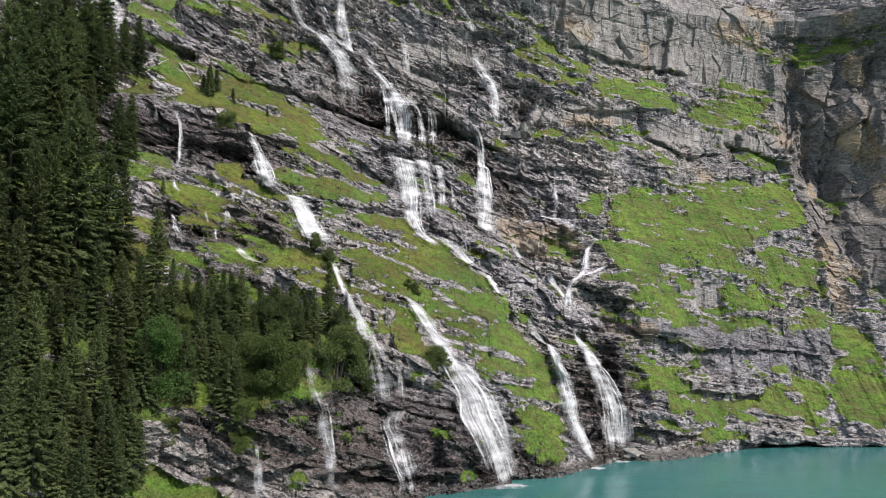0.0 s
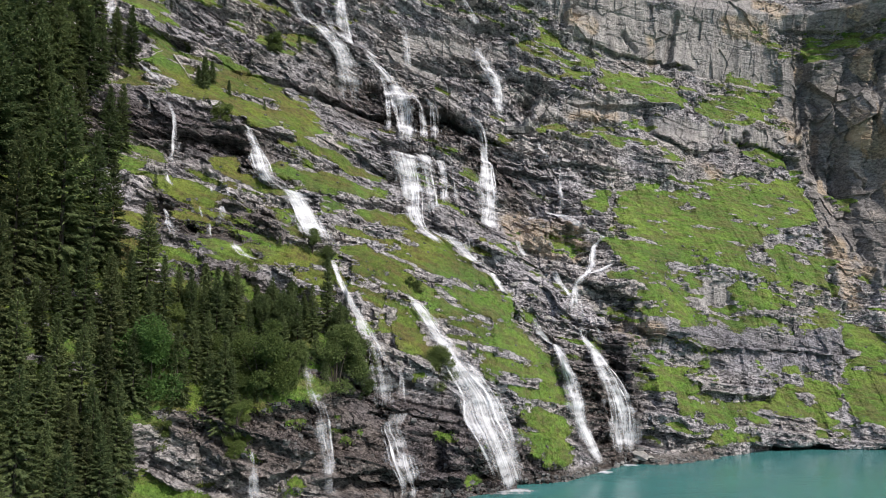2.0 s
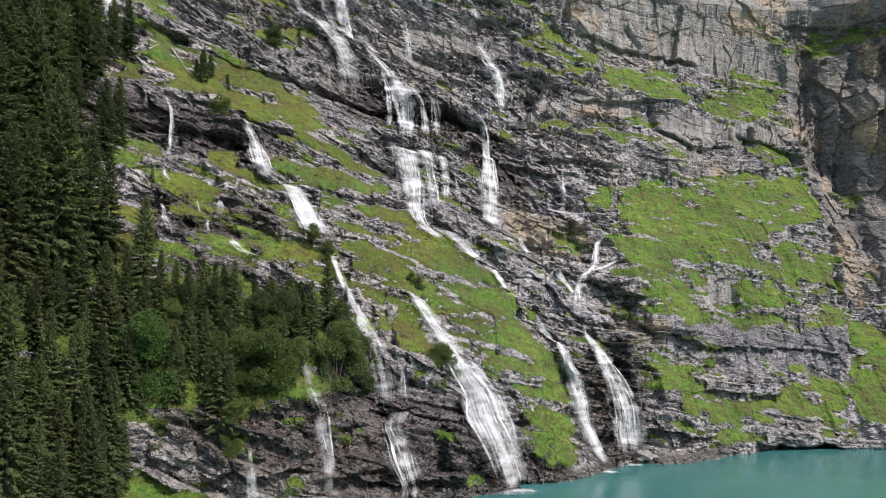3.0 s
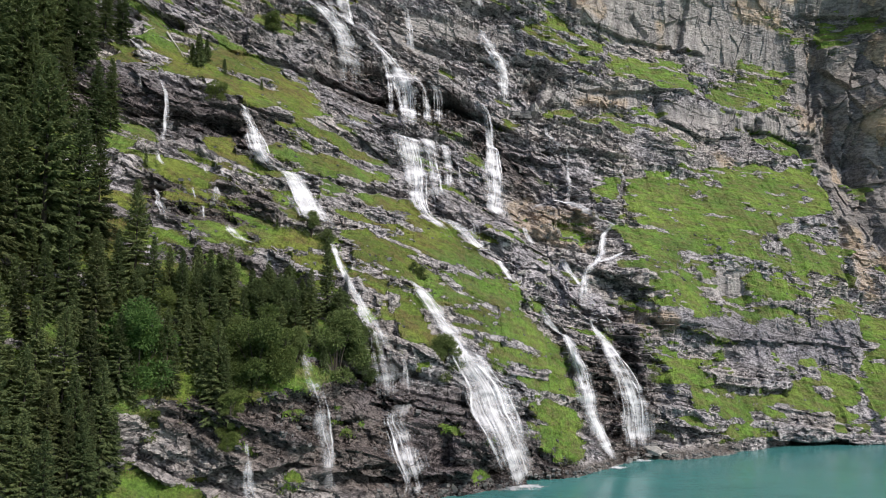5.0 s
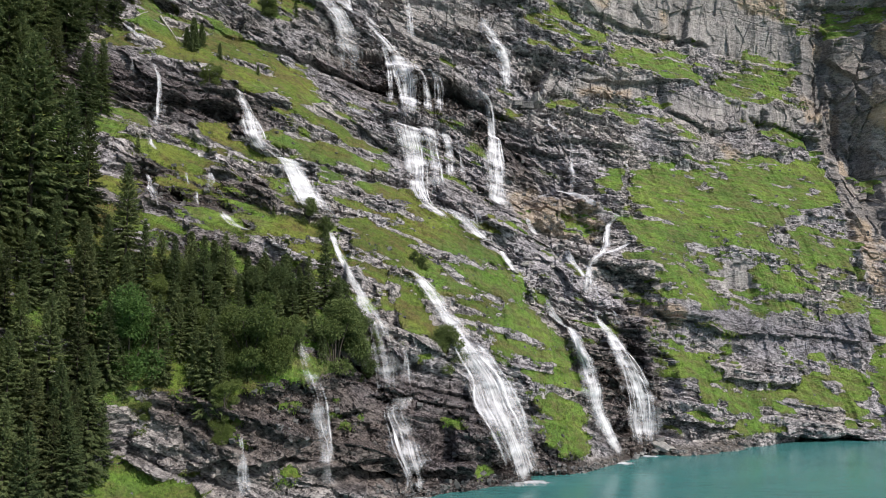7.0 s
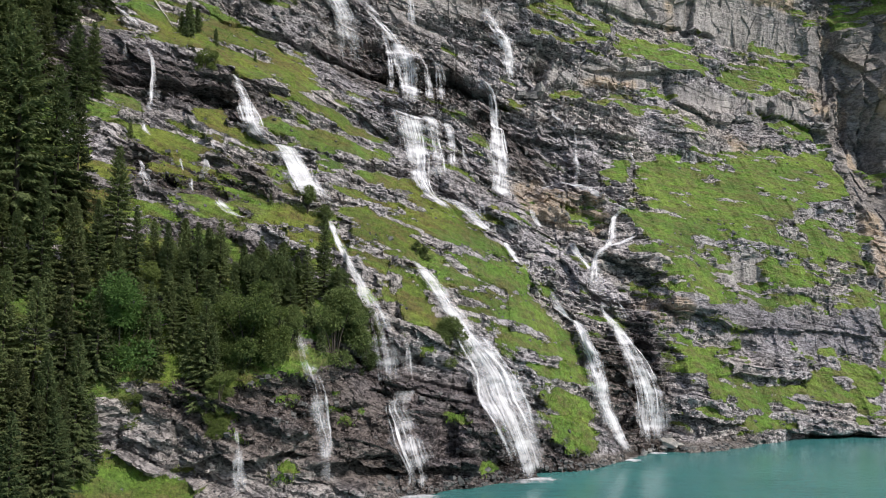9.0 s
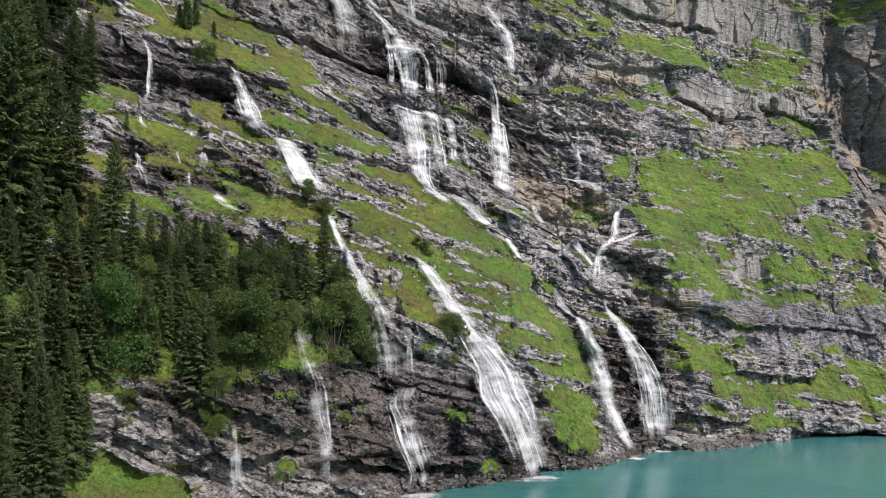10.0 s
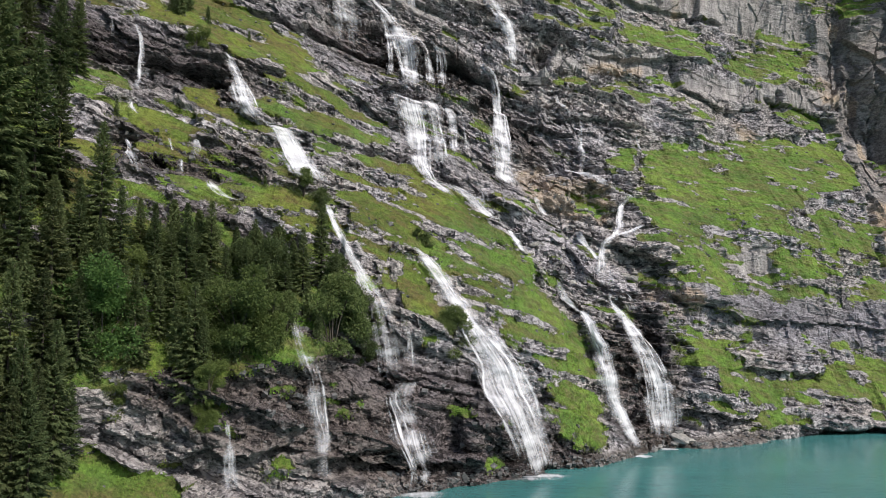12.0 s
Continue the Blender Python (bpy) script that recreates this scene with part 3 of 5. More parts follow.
# hollows and bulges: x, z, half width, half height, depth
HOLLOWS = [(-47.7, 69.6, 4.3, 1.4, 2.5),
    (64.0, 79.2, 3.5, 3.2, -2.0),
    (21.9, 39.9, 7.0, 4.6, -5.0),
    (9.0, 36.4, 4.2, 2.9, -1.5),
    (31.9, 23.6, 2.6, 2.8, 3.0),
    (60.2, 7.4, 5.0, 1.3, 2.5),
    (66.8, -1.5, 6.2, 1.2, 3.0),
    (29.1, 9.8, 2.2, 7.0, 3.0),
    (49.5, 13.8, 4.4, 1.8, 2.0),
    (-43.8, 77.2, 4.1, 4.1, 3.0),
    (-16.2, 65.6, 6.6, 3.8, 3.0),
    (-2.3, 62.9, 7.0, 2.7, 3.5),
    (8.7, 88.0, 5.1, 1.8, 2.5),
    (-10.6, 2.5, 6.8, 1.2, 2.5),
    (-20.4, 20.1, 3.1, 5.4, 3.0),
    (-6.7, 12.1, 4.8, 2.8, 2.0),
    (19.1, 73.5, 1.8, 3.2, 3.0),
    (95.1, 58.2, 3.6, 19.8, 3.0)]
HOLLOWS += [(-38.2, 49.5, 8.0, 1.0, 2.2),
    (11.6, 56.7, 4.7, 1.9, 2.0),
    (3.5, 4.1, 3.6, 3.2, -3.2),
    (-1.4, 4.2, 1.2, 3.2, 2.0),
    (34.8, 11.0, 2.2, 4.2, 3.0),
    (17.6, 70.2, 1.8, 3.4, 3.0)]


def lattice(i, j, seed):
    h = (i.astype(np.int64) * 374761393 + j.astype(np.int64) * 668265263 + seed * 974634777) & 0xFFFFFFFF
    h = ((h ^ (h >> 13)) * 1274126177) & 0xFFFFFFFF
    h = ((h ^ (h >> 16)) * 2246822519) & 0xFFFFFFFF
    return ((h >> 8) & 0xFFFF) / 65535.0


def smooth(t):
    t = np.clip(t, 0, 1)
    return t * t * (3 - 2 * t)


def value_noise(x, y, seed):
    i, j = np.floor(x), np.floor(y)
    u, v = smooth(x - i), smooth(y - j)
    a = lattice(i, j, seed) * (1 - u) + lattice(i + 1, j, seed) * u
    b = lattice(i, j + 1, seed) * (1 - u) + lattice(i + 1, j + 1, seed) * u
    return a * (1 - v) + b * v


def fbm(x, y, seed, octaves=4):
    total, weight = 0.0, 0.0
    for k in range(octaves):
        total = total + value_noise(x * 2 ** k + 17.3 * k, y * 2 ** k - 9.1 * k, seed + k) * 0.55 ** k
        weight += 0.55 ** k
    return total / weight


def trend(x, z):
    """The smooth mountainside; beyond the middle part it goes on straight."""
    xc, zc = np.clip(x, -78, 132), np.clip(z, -3, 104)
    u, v = xc / 50, (zc - 40) / 40
    terms = (1, u, v, u * u, u * v, v * v, u ** 3, u * u * v, u * v * v, v ** 3)
    y = sum(c * t for c, t in zip(TREND, terms))
    for gx, gz, s, a in SPURS:
        y = y + a * np.exp(-((xc - gx) ** 2 + (zc - gz) ** 2) / (2 * s * s))
    y = y - 0.46 * (np.sqrt((np.minimum(x, 124) - 95) ** 2 + 20) + np.minimum(x, 124) - 95) * smooth((z - 24) / 14)
    return y + 0.95 * np.minimum(x + 78, 0) + 0.3 * np.maximum(x - 132, 0) + 0.65 * np.maximum(z - 104, 0)


def facets(x, z, size, seed):
    """Angular broken pieces, each a tilted plane."""
    gx, gz = x / size, z / size
    fi, fj = np.floor(gx), np.floor(gz)
    near, out = np.full(x.shape, 9.0), np.zeros_like(x)
    for di in (-1, 0, 1):
        for dj in (-1, 0, 1):
            ci, cj = fi + di, fj + dj
            ux, uz = gx - ci - lattice(ci, cj, seed), gz - cj - lattice(ci, cj, seed + 1)
            d = ux * ux + uz * uz
            value = lattice(ci, cj, seed + 2) - 0.5 + 1.3 * (lattice(ci, cj, seed + 3) - 0.5) * ux + 1.3 * (lattice(ci, cj, seed + 4) - 0.45) * uz
            out = np.where(d < near, value, out)
            near = np.minimum(near, d)
    return out


def strokes(x, z, rows, rag, seed, soft=1.3):
    """How far inside the strokes each place lies, 0 to 1, with a ragged edge."""
    edge = fbm(x / 3.2, z / 2.0, seed, 5) - 0.5
    m = np.zeros_like(x)
    for x0, z0, x1, z1, r in rows:
        dx, dz = x1 - x0, z1 - z0
        t = np.clip(((x - x0) * dx + (z - z0) * dz) / (dx * dx + dz * dz + 1e-6), 0, 1)
        d = np.hypot(x - x0 - t * dx, z - z0 - t * dz)
        m = np.maximum(m, smooth(0.5 + (r * 1.3 - d + edge * rag * (r * 0.7 + 1.2)) / (2 * soft)))
    return m


def running(a, n, how):
    """Box mean or minimum over n rows (up the face)."""
    pad = np.pad(a, ((n // 2, n - 1 - n // 2), (0, 0)), mode="edge")
    if how == "mean":
        c = np.cumsum(np.vstack([np.zeros((1, a.shape[1])), pad]), axis=0)
        return (c[n:] - c[:-n]) / n
    out = pad[: a.shape[0]].copy()
    for k in range(1, n):
        np.minimum(out, pad[k: k + a.shape[0]], out=out)
    return out


def blocks(x, s, thick, wide, seed):
    """Stratified blocks: layers of uneven thickness, split by joints; how far each one stands out."""
    s = s / thick + 0.9 * value_noise(s / thick * 0.6, x / (wide * 6), seed)
    k = np.floor(s)
    w = wide * (0.6 + 0.9 * lattice(k, k * 0 + 5, seed + 1))
    j = np.floor((x + 31 * lattice(k, k * 0, seed + 2)) / w + 0.5 * value_noise(x / w * 0.8, s * 1.3, seed + 3))
    return 0.55 * lattice(k, j, seed + 4) + 0.45 * lattice(k, k * 0 + 9, seed + 5)


def joints(x, s, thick, wide, seed, gap):
    """Open joints round those blocks, 0 to 1; some blocks are grown together."""
    s = s / thick + 0.9 * value_noise(s / thick * 0.6, x / (wide * 6), seed)
    k = np.floor(s)
    w = wide * (0.6 + 0.9 * lattice(k, k * 0 + 5, seed + 1))
    j = (x + 31 * lattice(k, k * 0, seed + 2)) / w + 0.5 * value_noise(x / w * 0.8, s * 1.3, seed + 3)
    d = np.minimum((s - k) * thick, (j - np.floor(j)) * w)
    return smooth((gap - d) / gap) * (lattice(k, np.floor(j), seed + 6) > 0.4)


GRID = 0.19
XS, ZS = np.arange(-78, 132, GRID), np.arange(-3.4, 118, GRID)
X, Z = np.meshgrid(XS, ZS)
Y = trend(X, Z)


def grown(rows, rag, seed, soft=0.45):
    """How far inside the outlines each place lies, 0 to their strength, with a ragged edge."""
    edge = fbm(X / 3.0, Z / 1.5, seed, 6) - 0.5
    m = np.zeros_like(X)
    for strength, points in rows:
        p = np.array(points)
        i0, i1 = np.searchsorted(XS, (p[:, 0].min() - 4, p[:, 0].max() + 4))
        j0, j1 = np.searchsorted(ZS, (p[:, 1].min() - 4, p[:, 1].max() + 4))
        x, z = X[j0:j1, i0:i1], Z[j0:j1, i0:i1]
        d, odd = np.full(x.shape, 99.0), np.zeros(x.shape, bool)
        for (ax, az), (bx, bz) in zip(p, np.roll(p, -1, axis=0)):
            t = np.clip(((x - ax) * (bx - ax) + (z - az) * (bz - az)) / ((bx - ax) ** 2 + (bz - az) ** 2 + 1e-9), 0, 1)
            d = np.minimum(d, np.hypot(x - ax - t * (bx - ax), z - az - t * (bz - az)))
            odd ^= ((az > z) != (bz > z)) & (x < (bx - ax) * (z - az) / (bz - az + 1e-9) + ax)
        inner = np.where(odd, d, -d) + edge[j0:j1, i0:i1] * rag
        m[j0:j1, i0:i1] = np.maximum(m[j0:j1, i0:i1], strength * smooth(0.5 + inner / (2 * soft)))
    return m


FULL = [row for row in TURF_OUTLINES.values() if row[0] > 0.75]
GRASS = grown(FULL, 6.5, 11, 1.0)
MIXED = grown([row for row in TURF_OUTLINES.values() if row[0] <= 0.75], 4.5, 12, 1.2)
DIP = 0.30 * np.minimum(X - 22, 0) + 0.13 * np.maximum(X - 22, 0)
SEAM = Z + DIP + 4.5 * (fbm(X / 28, Z / 24, 3, 4) - 0.5)
bare = fbm(X / 5, (Z + DIP) / 1.5, 21, 6)
GRASS = GRASS * smooth((0.22 + 0.52 * GRASS - bare) / 0.15)
GRASS = np.maximum(GRASS, smooth((MIXED * 0.95 - 0.5 + 1.9 * (0.5 - bare)) / 0.25 + 0.5) * (MIXED > 0.05))
sparse = smooth((fbm(X / 5.5, SEAM / 1.5, 31, 5) - 0.60) / 0.06) * smooth((fbm(X / 22, Z / 16, 41, 3) - 0.42) / 0.1)
SLAB = np.maximum(strokes(X, Z, SLABS, 1.2, 65, 1.5), 0.45 * strokes(X, Z, BLUFF, 1.2, 66, 2.0))
# mostly wet rock; the upper-left damp stroke carries painted shade too
WET_AND_SHADE = np.maximum(0.27 * strokes(X, Z, DAMP_AND_SHADE, 1.2, 52, 3.0), strokes(X, Z, WET, 1.2, 51, 3.0), 0.36 * smooth((-16 - X) / 14) + 0.2 * smooth((32 - Z) / 10) * smooth((X - 28) / 6) * smooth((84 - X) / 10))
GRASS = np.maximum(GRASS, 0.9 * sparse * (1 - 0.8 * WET_AND_SHADE) * (1 - 0.9 * SLAB))
GRASS = GRASS * smooth((Z + 0.3 - 1.5 * fbm(X / 4, Z / 4, 61, 2)) / 0.8)
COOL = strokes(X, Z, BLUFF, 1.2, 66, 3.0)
CRAGS = strokes(X, Z, CRAG, 1.2, 67, 2.0)
OCHRES = strokes(X, Z, OCHRE, 1.2, 71, 0.8)
MOSS = smooth((fbm(X / 15, Z / 10, 81, 3) - 0.42) / 0.2) * smooth((45 - X) / 30) * 0.9
# turf lies back and rock stands up, as on ledges
broad = running(GRASS, 9, "mean")
Y += 1.0 * GRID * np.cumsum(broad - running(running(broad, 91, "mean"), 91, "mean"), axis=0)
for hx, hz, rx, rz, depth in HOLLOWS:
    e = np.hypot((X - hx) / rx, (Z - hz) / rz + 0.25 * (fbm(X / 3, Z / 3, 91, 3) - 0.5)) + 0.5 * (fbm(X / 2.5, Z / 2.5, 92, 3) - 0.5)
    Y += depth * smooth((1.35 - e) / 0.8) * (1 - 0.7 * smooth(broad * 1.3))
massive = np.maximum(0.8 * smooth((fbm(X / 24, SEAM / 9, 101, 3) - 0.40) / 0.2), SLAB)
rock = 1 - 0.9 * smooth(broad * 1.5)


def benches(x, s, thick, wide, seed):
    """Each layer stands upright and its top lies back, with a lip over the layer below."""
    s = s / thick + 0.9 * value_noise(s / thick * 0.6, x / (wide * 3), seed) + 0.35 * fbm(x / wide, s / thick, seed + 7, 3)
    f = s - np.floor(s)
    return thick * (f - 0.5) - 0.16 * thick * smooth((0.14 - f) / 0.14)


patchy_beds = smooth((fbm(X / 11, SEAM / 6, 103, 3) - 0.36) / 0.25)
relief = 0.42 * benches(X, SEAM, 7.0, 16, 105) * (1 - 0.6 * SLAB) + (2.2 + 5.5 * smooth((X - 86) / 6)) * SLAB * facets(X, Z * 0.45, 7.5, 149) + 1.1 * (1 + 1.5 * smooth((X - 86) / 6)) * SLAB * facets(X, Z * 0.6, 3.0, 148) + 0.5 * patchy_beds * benches(X, SEAM, 2.1, 9, 107) * (1 - 0.75 * massive)
relief += 1.6 * (blocks(X, SEAM, 6.5, 13, 111) - 0.5) * (1 - 0.7 * SLAB) + 0.7 * (blocks(X, SEAM, 2.3, 4.5, 121) - 0.5) * (1 - 0.55 * massive)
relief += (0.35 * blocks(X, SEAM, 0.8, 2.0, 131) + 0.25 * blocks(X, SEAM, 0.45, 0.9, 141) - 0.3 + 0.6 * facets(X, SEAM * 1.9, 1.2, 145)) * (1 - 0.85 * massive)
relief -= (0.6 * joints(X, SEAM, 6.5, 13, 111, 0.45) + 0.4 * joints(X, SEAM, 2.3, 4.5, 121, 0.34) * (1 - 0.4 * massive)) * (0.4 + 0.9 * patchy_beds)
thin = WET_AND_SHADE * (1 - SLAB)
relief += 0.4 * patchy_beds * thin * benches(X, SEAM, 0.95, 7, 109)
broken = 1 - 0.75 * SLAB
relief += (1.7 * facets(X, SEAM * 1.9, 6.0, 146) + 1.15 * facets(X, SEAM * 2.1, 2.5, 147) * (1 - 0.4 * massive)) * broken
ridge = 1 - np.abs(2 * fbm(X / 2.6, Z / 2.2, 155, 5) - 1)
relief += (2.0 * (fbm(X / 9, Z / 7, 151, 5) - 0.5) + 0.3 * (ridge - 0.75)) * (1 - 0.65 * SLAB) + 0.3 * (value_noise(X / 0.5, Z / 0.4, 161) - 0.5) * (1 - 0.7 * massive)
# overhanging edges: below each line the rock draws back, above it it stands out
under, proud = np.zeros_like(X), np.zeros_like(X)
wobble = 3.5 * (fbm(X / 7.0, Z / 9.0, 190, 3) - 0.5) + 2.4 * (fbm(X / 2.6, Z / 6.0, 191, 4) - 0.5) + 0.8 * (fbm(X / 1.2, Z / 1.2, 192, 3) - 0.5)
for depth, line in UNDERCUTS:
    lx, lz = np.array(line).T
    i0, i1 = np.searchsorted(XS, (lx[0] - 2, lx[-1] + 2))
    x, z = X[:, i0:i1], Z[:, i0:i1]
    inside = smooth((x - lx[0] + 1.5) / 3) * smooth((lx[-1] + 1.5 - x) / 3)
    down = np.interp(x, lx, lz) + 0.6 * wobble[:, i0:i1] - z
    under[:, i0:i1] = np.maximum(under[:, i0:i1], depth * inside * np.exp(-np.maximum(down, 0) / (1.1 * depth)) * smooth(down / 0.3))
    proud[:, i0:i1] = np.maximum(proud[:, i0:i1], 0.4 * depth * inside * np.exp(-(down / (1.6 * depth)) ** 2) * (down <= 0))
cleft = strokes(X, Z, CLEFTS, 1.0, 195, 0.5)
Y += (under - proud) * (1 - 0.7 * smooth(broad * 1.3)) + 1.7 * cleft
calm = 1 - 0.5 * smooth((X - 32) / 10)
Y -= rock * relief * calm
Y -= (1 - rock) * (1.5 * (fbm(X / 3.4, SEAM / 1.3, 171, 4) - 0.5) + 0.25 * (value_noise(X / 0.5, Z / 0.5, 181) - 0.5))
# gravel along the shore lies flat and reaches into the lake
for x0, x1, reach in ((12.0, 31.0, 2.8), (31.0, 50.0, 2.6)):
    along = smooth((X - x0) / 4) * smooth((x1 - X) / 6)
    Y -= reach * along * smooth((0.9 - Z + 0.8 * (fbm(X / 3, Z / 3, 95, 3) - 0.5)) / 2.2)
GRAVEL = smooth((0.7 - Z) / 0.8) * smooth((X - 10) / 4) * smooth((52 - X) / 6)
# water clings to the rock, or falls clear from the lips above it
CLING = running(Y, 13, "min")
CLING = running(CLING, 9, "mean")


def height_at(x, z, field=None):
    """The field's y at places (x, z); smooth beyond its edge."""
    f = Y if field is None else field
    x, z = np.asarray(x, float), np.asarray(z, float)
    i = np.clip((x - XS[0]) / GRID, 0, len(XS) - 1.001)
    j = np.clip((z - ZS[0]) / GRID, 0, len(ZS) - 1.001)
    a, b = i.astype(int), j.astype(int)
    u, v = i - a, j - b
    y = (f[b, a] * (1 - u) + f[b, a + 1] * u) * (1 - v) + (f[b + 1, a] * (1 - u) + f[b + 1, a + 1] * u) * v
    return y + trend(x, z) - trend(np.clip(x, XS[0], XS[-1]), np.clip(z, ZS[0], ZS[-1]))


# -- end field --


def mesh_from(name, verts, quads, mat, flat=True):
    """A mesh from arrays of vertices and of faces with the same number of corners."""
    verts, quads = np.asarray(verts, np.float32), np.asarray(quads, np.int32)
    me = bpy.data.meshes.new(name)
    n, k = quads.shape
    me.vertices.add(len(verts))
    me.vertices.foreach_set("co", verts.ravel())
    me.loops.add(n * k)
    me.loops.foreach_set("vertex_index", quads.ravel())
    me.polygons.add(n)
    me.polygons.foreach_set("loop_start", np.arange(0, n * k, k, dtype=np.int32))
    me.polygons.foreach_set("use_smooth", np.full(n, not flat))
    me.update(calc_edges=True)
    me.materials.append(mat)
    return me


def give(me, name, values):
    me.attributes.new(name, "FLOAT", "POINT").data.foreach_set("value", np.asarray(values, np.float32).ravel())


def grid_faces(rows, cols):
    a = np.arange(rows * cols).reshape(rows, cols)
    return np.stack([a[:-1, :-1], a[:-1, 1:], a[1:, 1:], a[1:, :-1]], -1).reshape(-1, 4)


def part(name, me, parent, label=""):
    ob = new(name, me)
    ob.parent = parent
    return tagged(ob, label)


# ---- the setting ----
me = mesh_from("mountainside", np.stack([X, Y, Z], -1).reshape(-1, 3), grid_faces(*X.shape), MOUNTAIN)
for key, field in (("grass", GRASS), ("wet", WET_AND_SHADE), ("ochre", OCHRES), ("moss", MOSS), ("slab", SLAB), ("seam", SEAM), ("gravel", GRAVEL), ("cool", COOL), ("crag", CRAGS)):
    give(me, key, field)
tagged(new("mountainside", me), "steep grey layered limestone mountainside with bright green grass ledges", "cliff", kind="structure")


def far_side(name, xs, zs, label):
    x, z = np.meshgrid(xs, zs)
    y = trend(x, z) + 14 * (fbm(x / 60, z / 40, 7, 5) - 0.5)
    y = np.where((x > -79) & (x < 133) & (z < 119), height_at(x, z), y)
    m = mesh_from(name, np.stack([x, y, z], -1).reshape(-1, 3), grid_faces(*x.shape), MOUNTAIN)
    give(m, "grass", smooth((fbm(x / 40, z / 14, 9, 4) - 0.45) / 0.1))
    give(m, "moss", 0.5 + 0 * x)
    give(m, "seam", z)
    tagged(new(name, m), label, "cliff", kind="structure")


far_side("mountain_above", np.arange(-78, 132.1, 3.0), np.r_[117.6, np.arange(121, 400, 6.0)], "upper rock wall of the mountain above the ledges")
far_side("mountain_west", np.r_[np.arange(-420, -78, 6.0), -78.0], np.arange(-4, 400, 6.0), "steep valley side of rock and grass beyond the trees")
far_side("mountain_east", np.r_[131.8, np.arange(136, 620, 6.0)], np.arange(-4, 400, 6.0), "rock wall of the valley beyond the cliffs")


def sheet(name, x0, x1, y0, y1, z, mat, label, category):
    m = mesh_from(name, [(x0, y0, z), (x1, y0, z), (x1, y1, z), (x0, y1, z)], [(0, 1, 2, 3)], mat)
    return tagged(new(name, m), label, category, kind="structure")


sheet("water", -900, 1200, -1800, 600, -0.9, LAKE, "calm turquoise glacial lake below the cliffs", "lake")
sheet("ground", -3500, 3500, -3500, 3500, -9.0, STONE, "grey stony valley floor under the lake", "ground")

# ---- waterfalls: each is strands of white water over the rock ----
FALLS = {}
FALLS["nw_top"] = (0.85, [(-59.5, 81.7, 1.67), (-57.0, 77.6, 1.86), (-54.0, 71.6, 1.56), (-51.9, 64.6, 0.89)])
FALLS["nw_mid"] = (1, [(-48.2, 63.1, 0.37), (-45.9, 61.2, 0.81), (-44.6, 60.1, 0.81), (-43.7, 59.2, 0.45)])
FALLS["nw_mid_b"] = (0.7, [(-43.7, 59.2, 0.36), (-42.4, 59.0, 0.36), (-41.3, 59.0, 0.54)])
FALLS["nw_step"] = (0.75, [(-41.1, 54.9, 0.26), (-39.9, 52.6, 0.58), (-39.6, 50.7, 0.75), (-39.1, 48.7, 1.14), (-38.9, 46.3, 1.46), (-37.8, 44.4, 2.41)])
FALLS["nw_step_b"] = (0.75, [(-38.8, 43.2, 0.39), (-38.1, 41.8, 0.54), (-37.0, 40.6, 0.3)])
FALLS["nw_b"] = (0.4, [(-43.9, 56.5, 0.34), (-43.8, 54.5, 0.51), (-43.5, 52.4, 0.59)])
FALLS["nw_c"] = (0.55, [(-37.6, 37.4, 0.22), (-35.8, 35.1, 0.72), (-35.0, 33.7, 0.71), (-34.7, 32.3, 0.57)])
FALLS["nw_d"] = (0.55, [(-33.5, 38.0, 0.23), (-33.2, 37.1, 0.3), (-32.9, 36.2, 0.3)])
FALLS["nw_e"] = (0.6, [(-31.2, 38.5, 0.23), (-31.0, 37.4, 0.84), (-31.0, 36.1, 0.38)])
FALLS["nw_f"] = (0.5, [(-32.3, 35.8, 0.23), (-31.9, 34.5, 0.37), (-31.2, 33.3, 0.36)])
FALLS["nw_g"] = (0.45, [(-30.0, 36.6, 0.23), (-29.8, 35.9, 0.31), (-29.3, 34.9, 0.3)])
FALLS["nw_h"] = (0.9, [(-28.8, 32.9, 0.74), (-27.5, 31.6, 1.17), (-26.6, 31.0, 0.73), (-25.0, 30.5, 0.58)])
FALLS["nw_i"] = (0.6, [(-28.7, 29.9, 0.29), (-28.2, 28.8, 0.35)])
FALLS["nw_j"] = (0.5, [(-33.3, 41.5, 0.24), (-32.6, 40.2, 0.31)])
FALLS["nw_k"] = (0.5, [(-31.1, 41.6, 0.31), (-30.3, 39.6, 0.38)])
FALLS["nw_l"] = (0.6, [(-23.2, 28.5, 0.29), (-22.8, 27.7, 0.29), (-22.3, 27.2, 0.21)])
FALLS["west_top"] = (1.1, [(-30.8, 52.8, 0.6), (-29.8, 50.6, 1.19), (-29.0, 49.0, 1.27), (-28.5, 47.0, 2.53), (-26.9, 44.1, 2.61), (-25.6, 42.7, 1.13)])
FALLS["west_link"] = (0.9, [(-26.1, 42.8, 0.81), (-24.9, 42.6, 0.65), (-23.6, 42.0, 0.97)])
FALLS["west_mid"] = (1.15, [(-23.7, 42.1, 1.13), (-22.4, 41.2, 2.77), (-20.9, 38.5, 3.36), (-19.3, 36.0, 3.87), (-18.0, 34.0, 4.26)])
FALLS["west_splash"] = (0.5, [(-18.0, 34.7, 3.82), (-16.5, 33.6, 3.09), (-15.0, 32.9, 1.55)])
FALLS["west_low"] = (1.0, [(-17.0, 33.1, 0.46), (-15.8, 30.5, 0.76), (-14.9, 28.5, 0.74), (-13.7, 26.4, 0.87), (-12.7, 24.6, 1.01), (-11.5, 22.5, 1.29), (-10.3, 20.6, 1.82), (-9.3, 19.3, 2.37), (-8.5, 16.5, 2.93)])
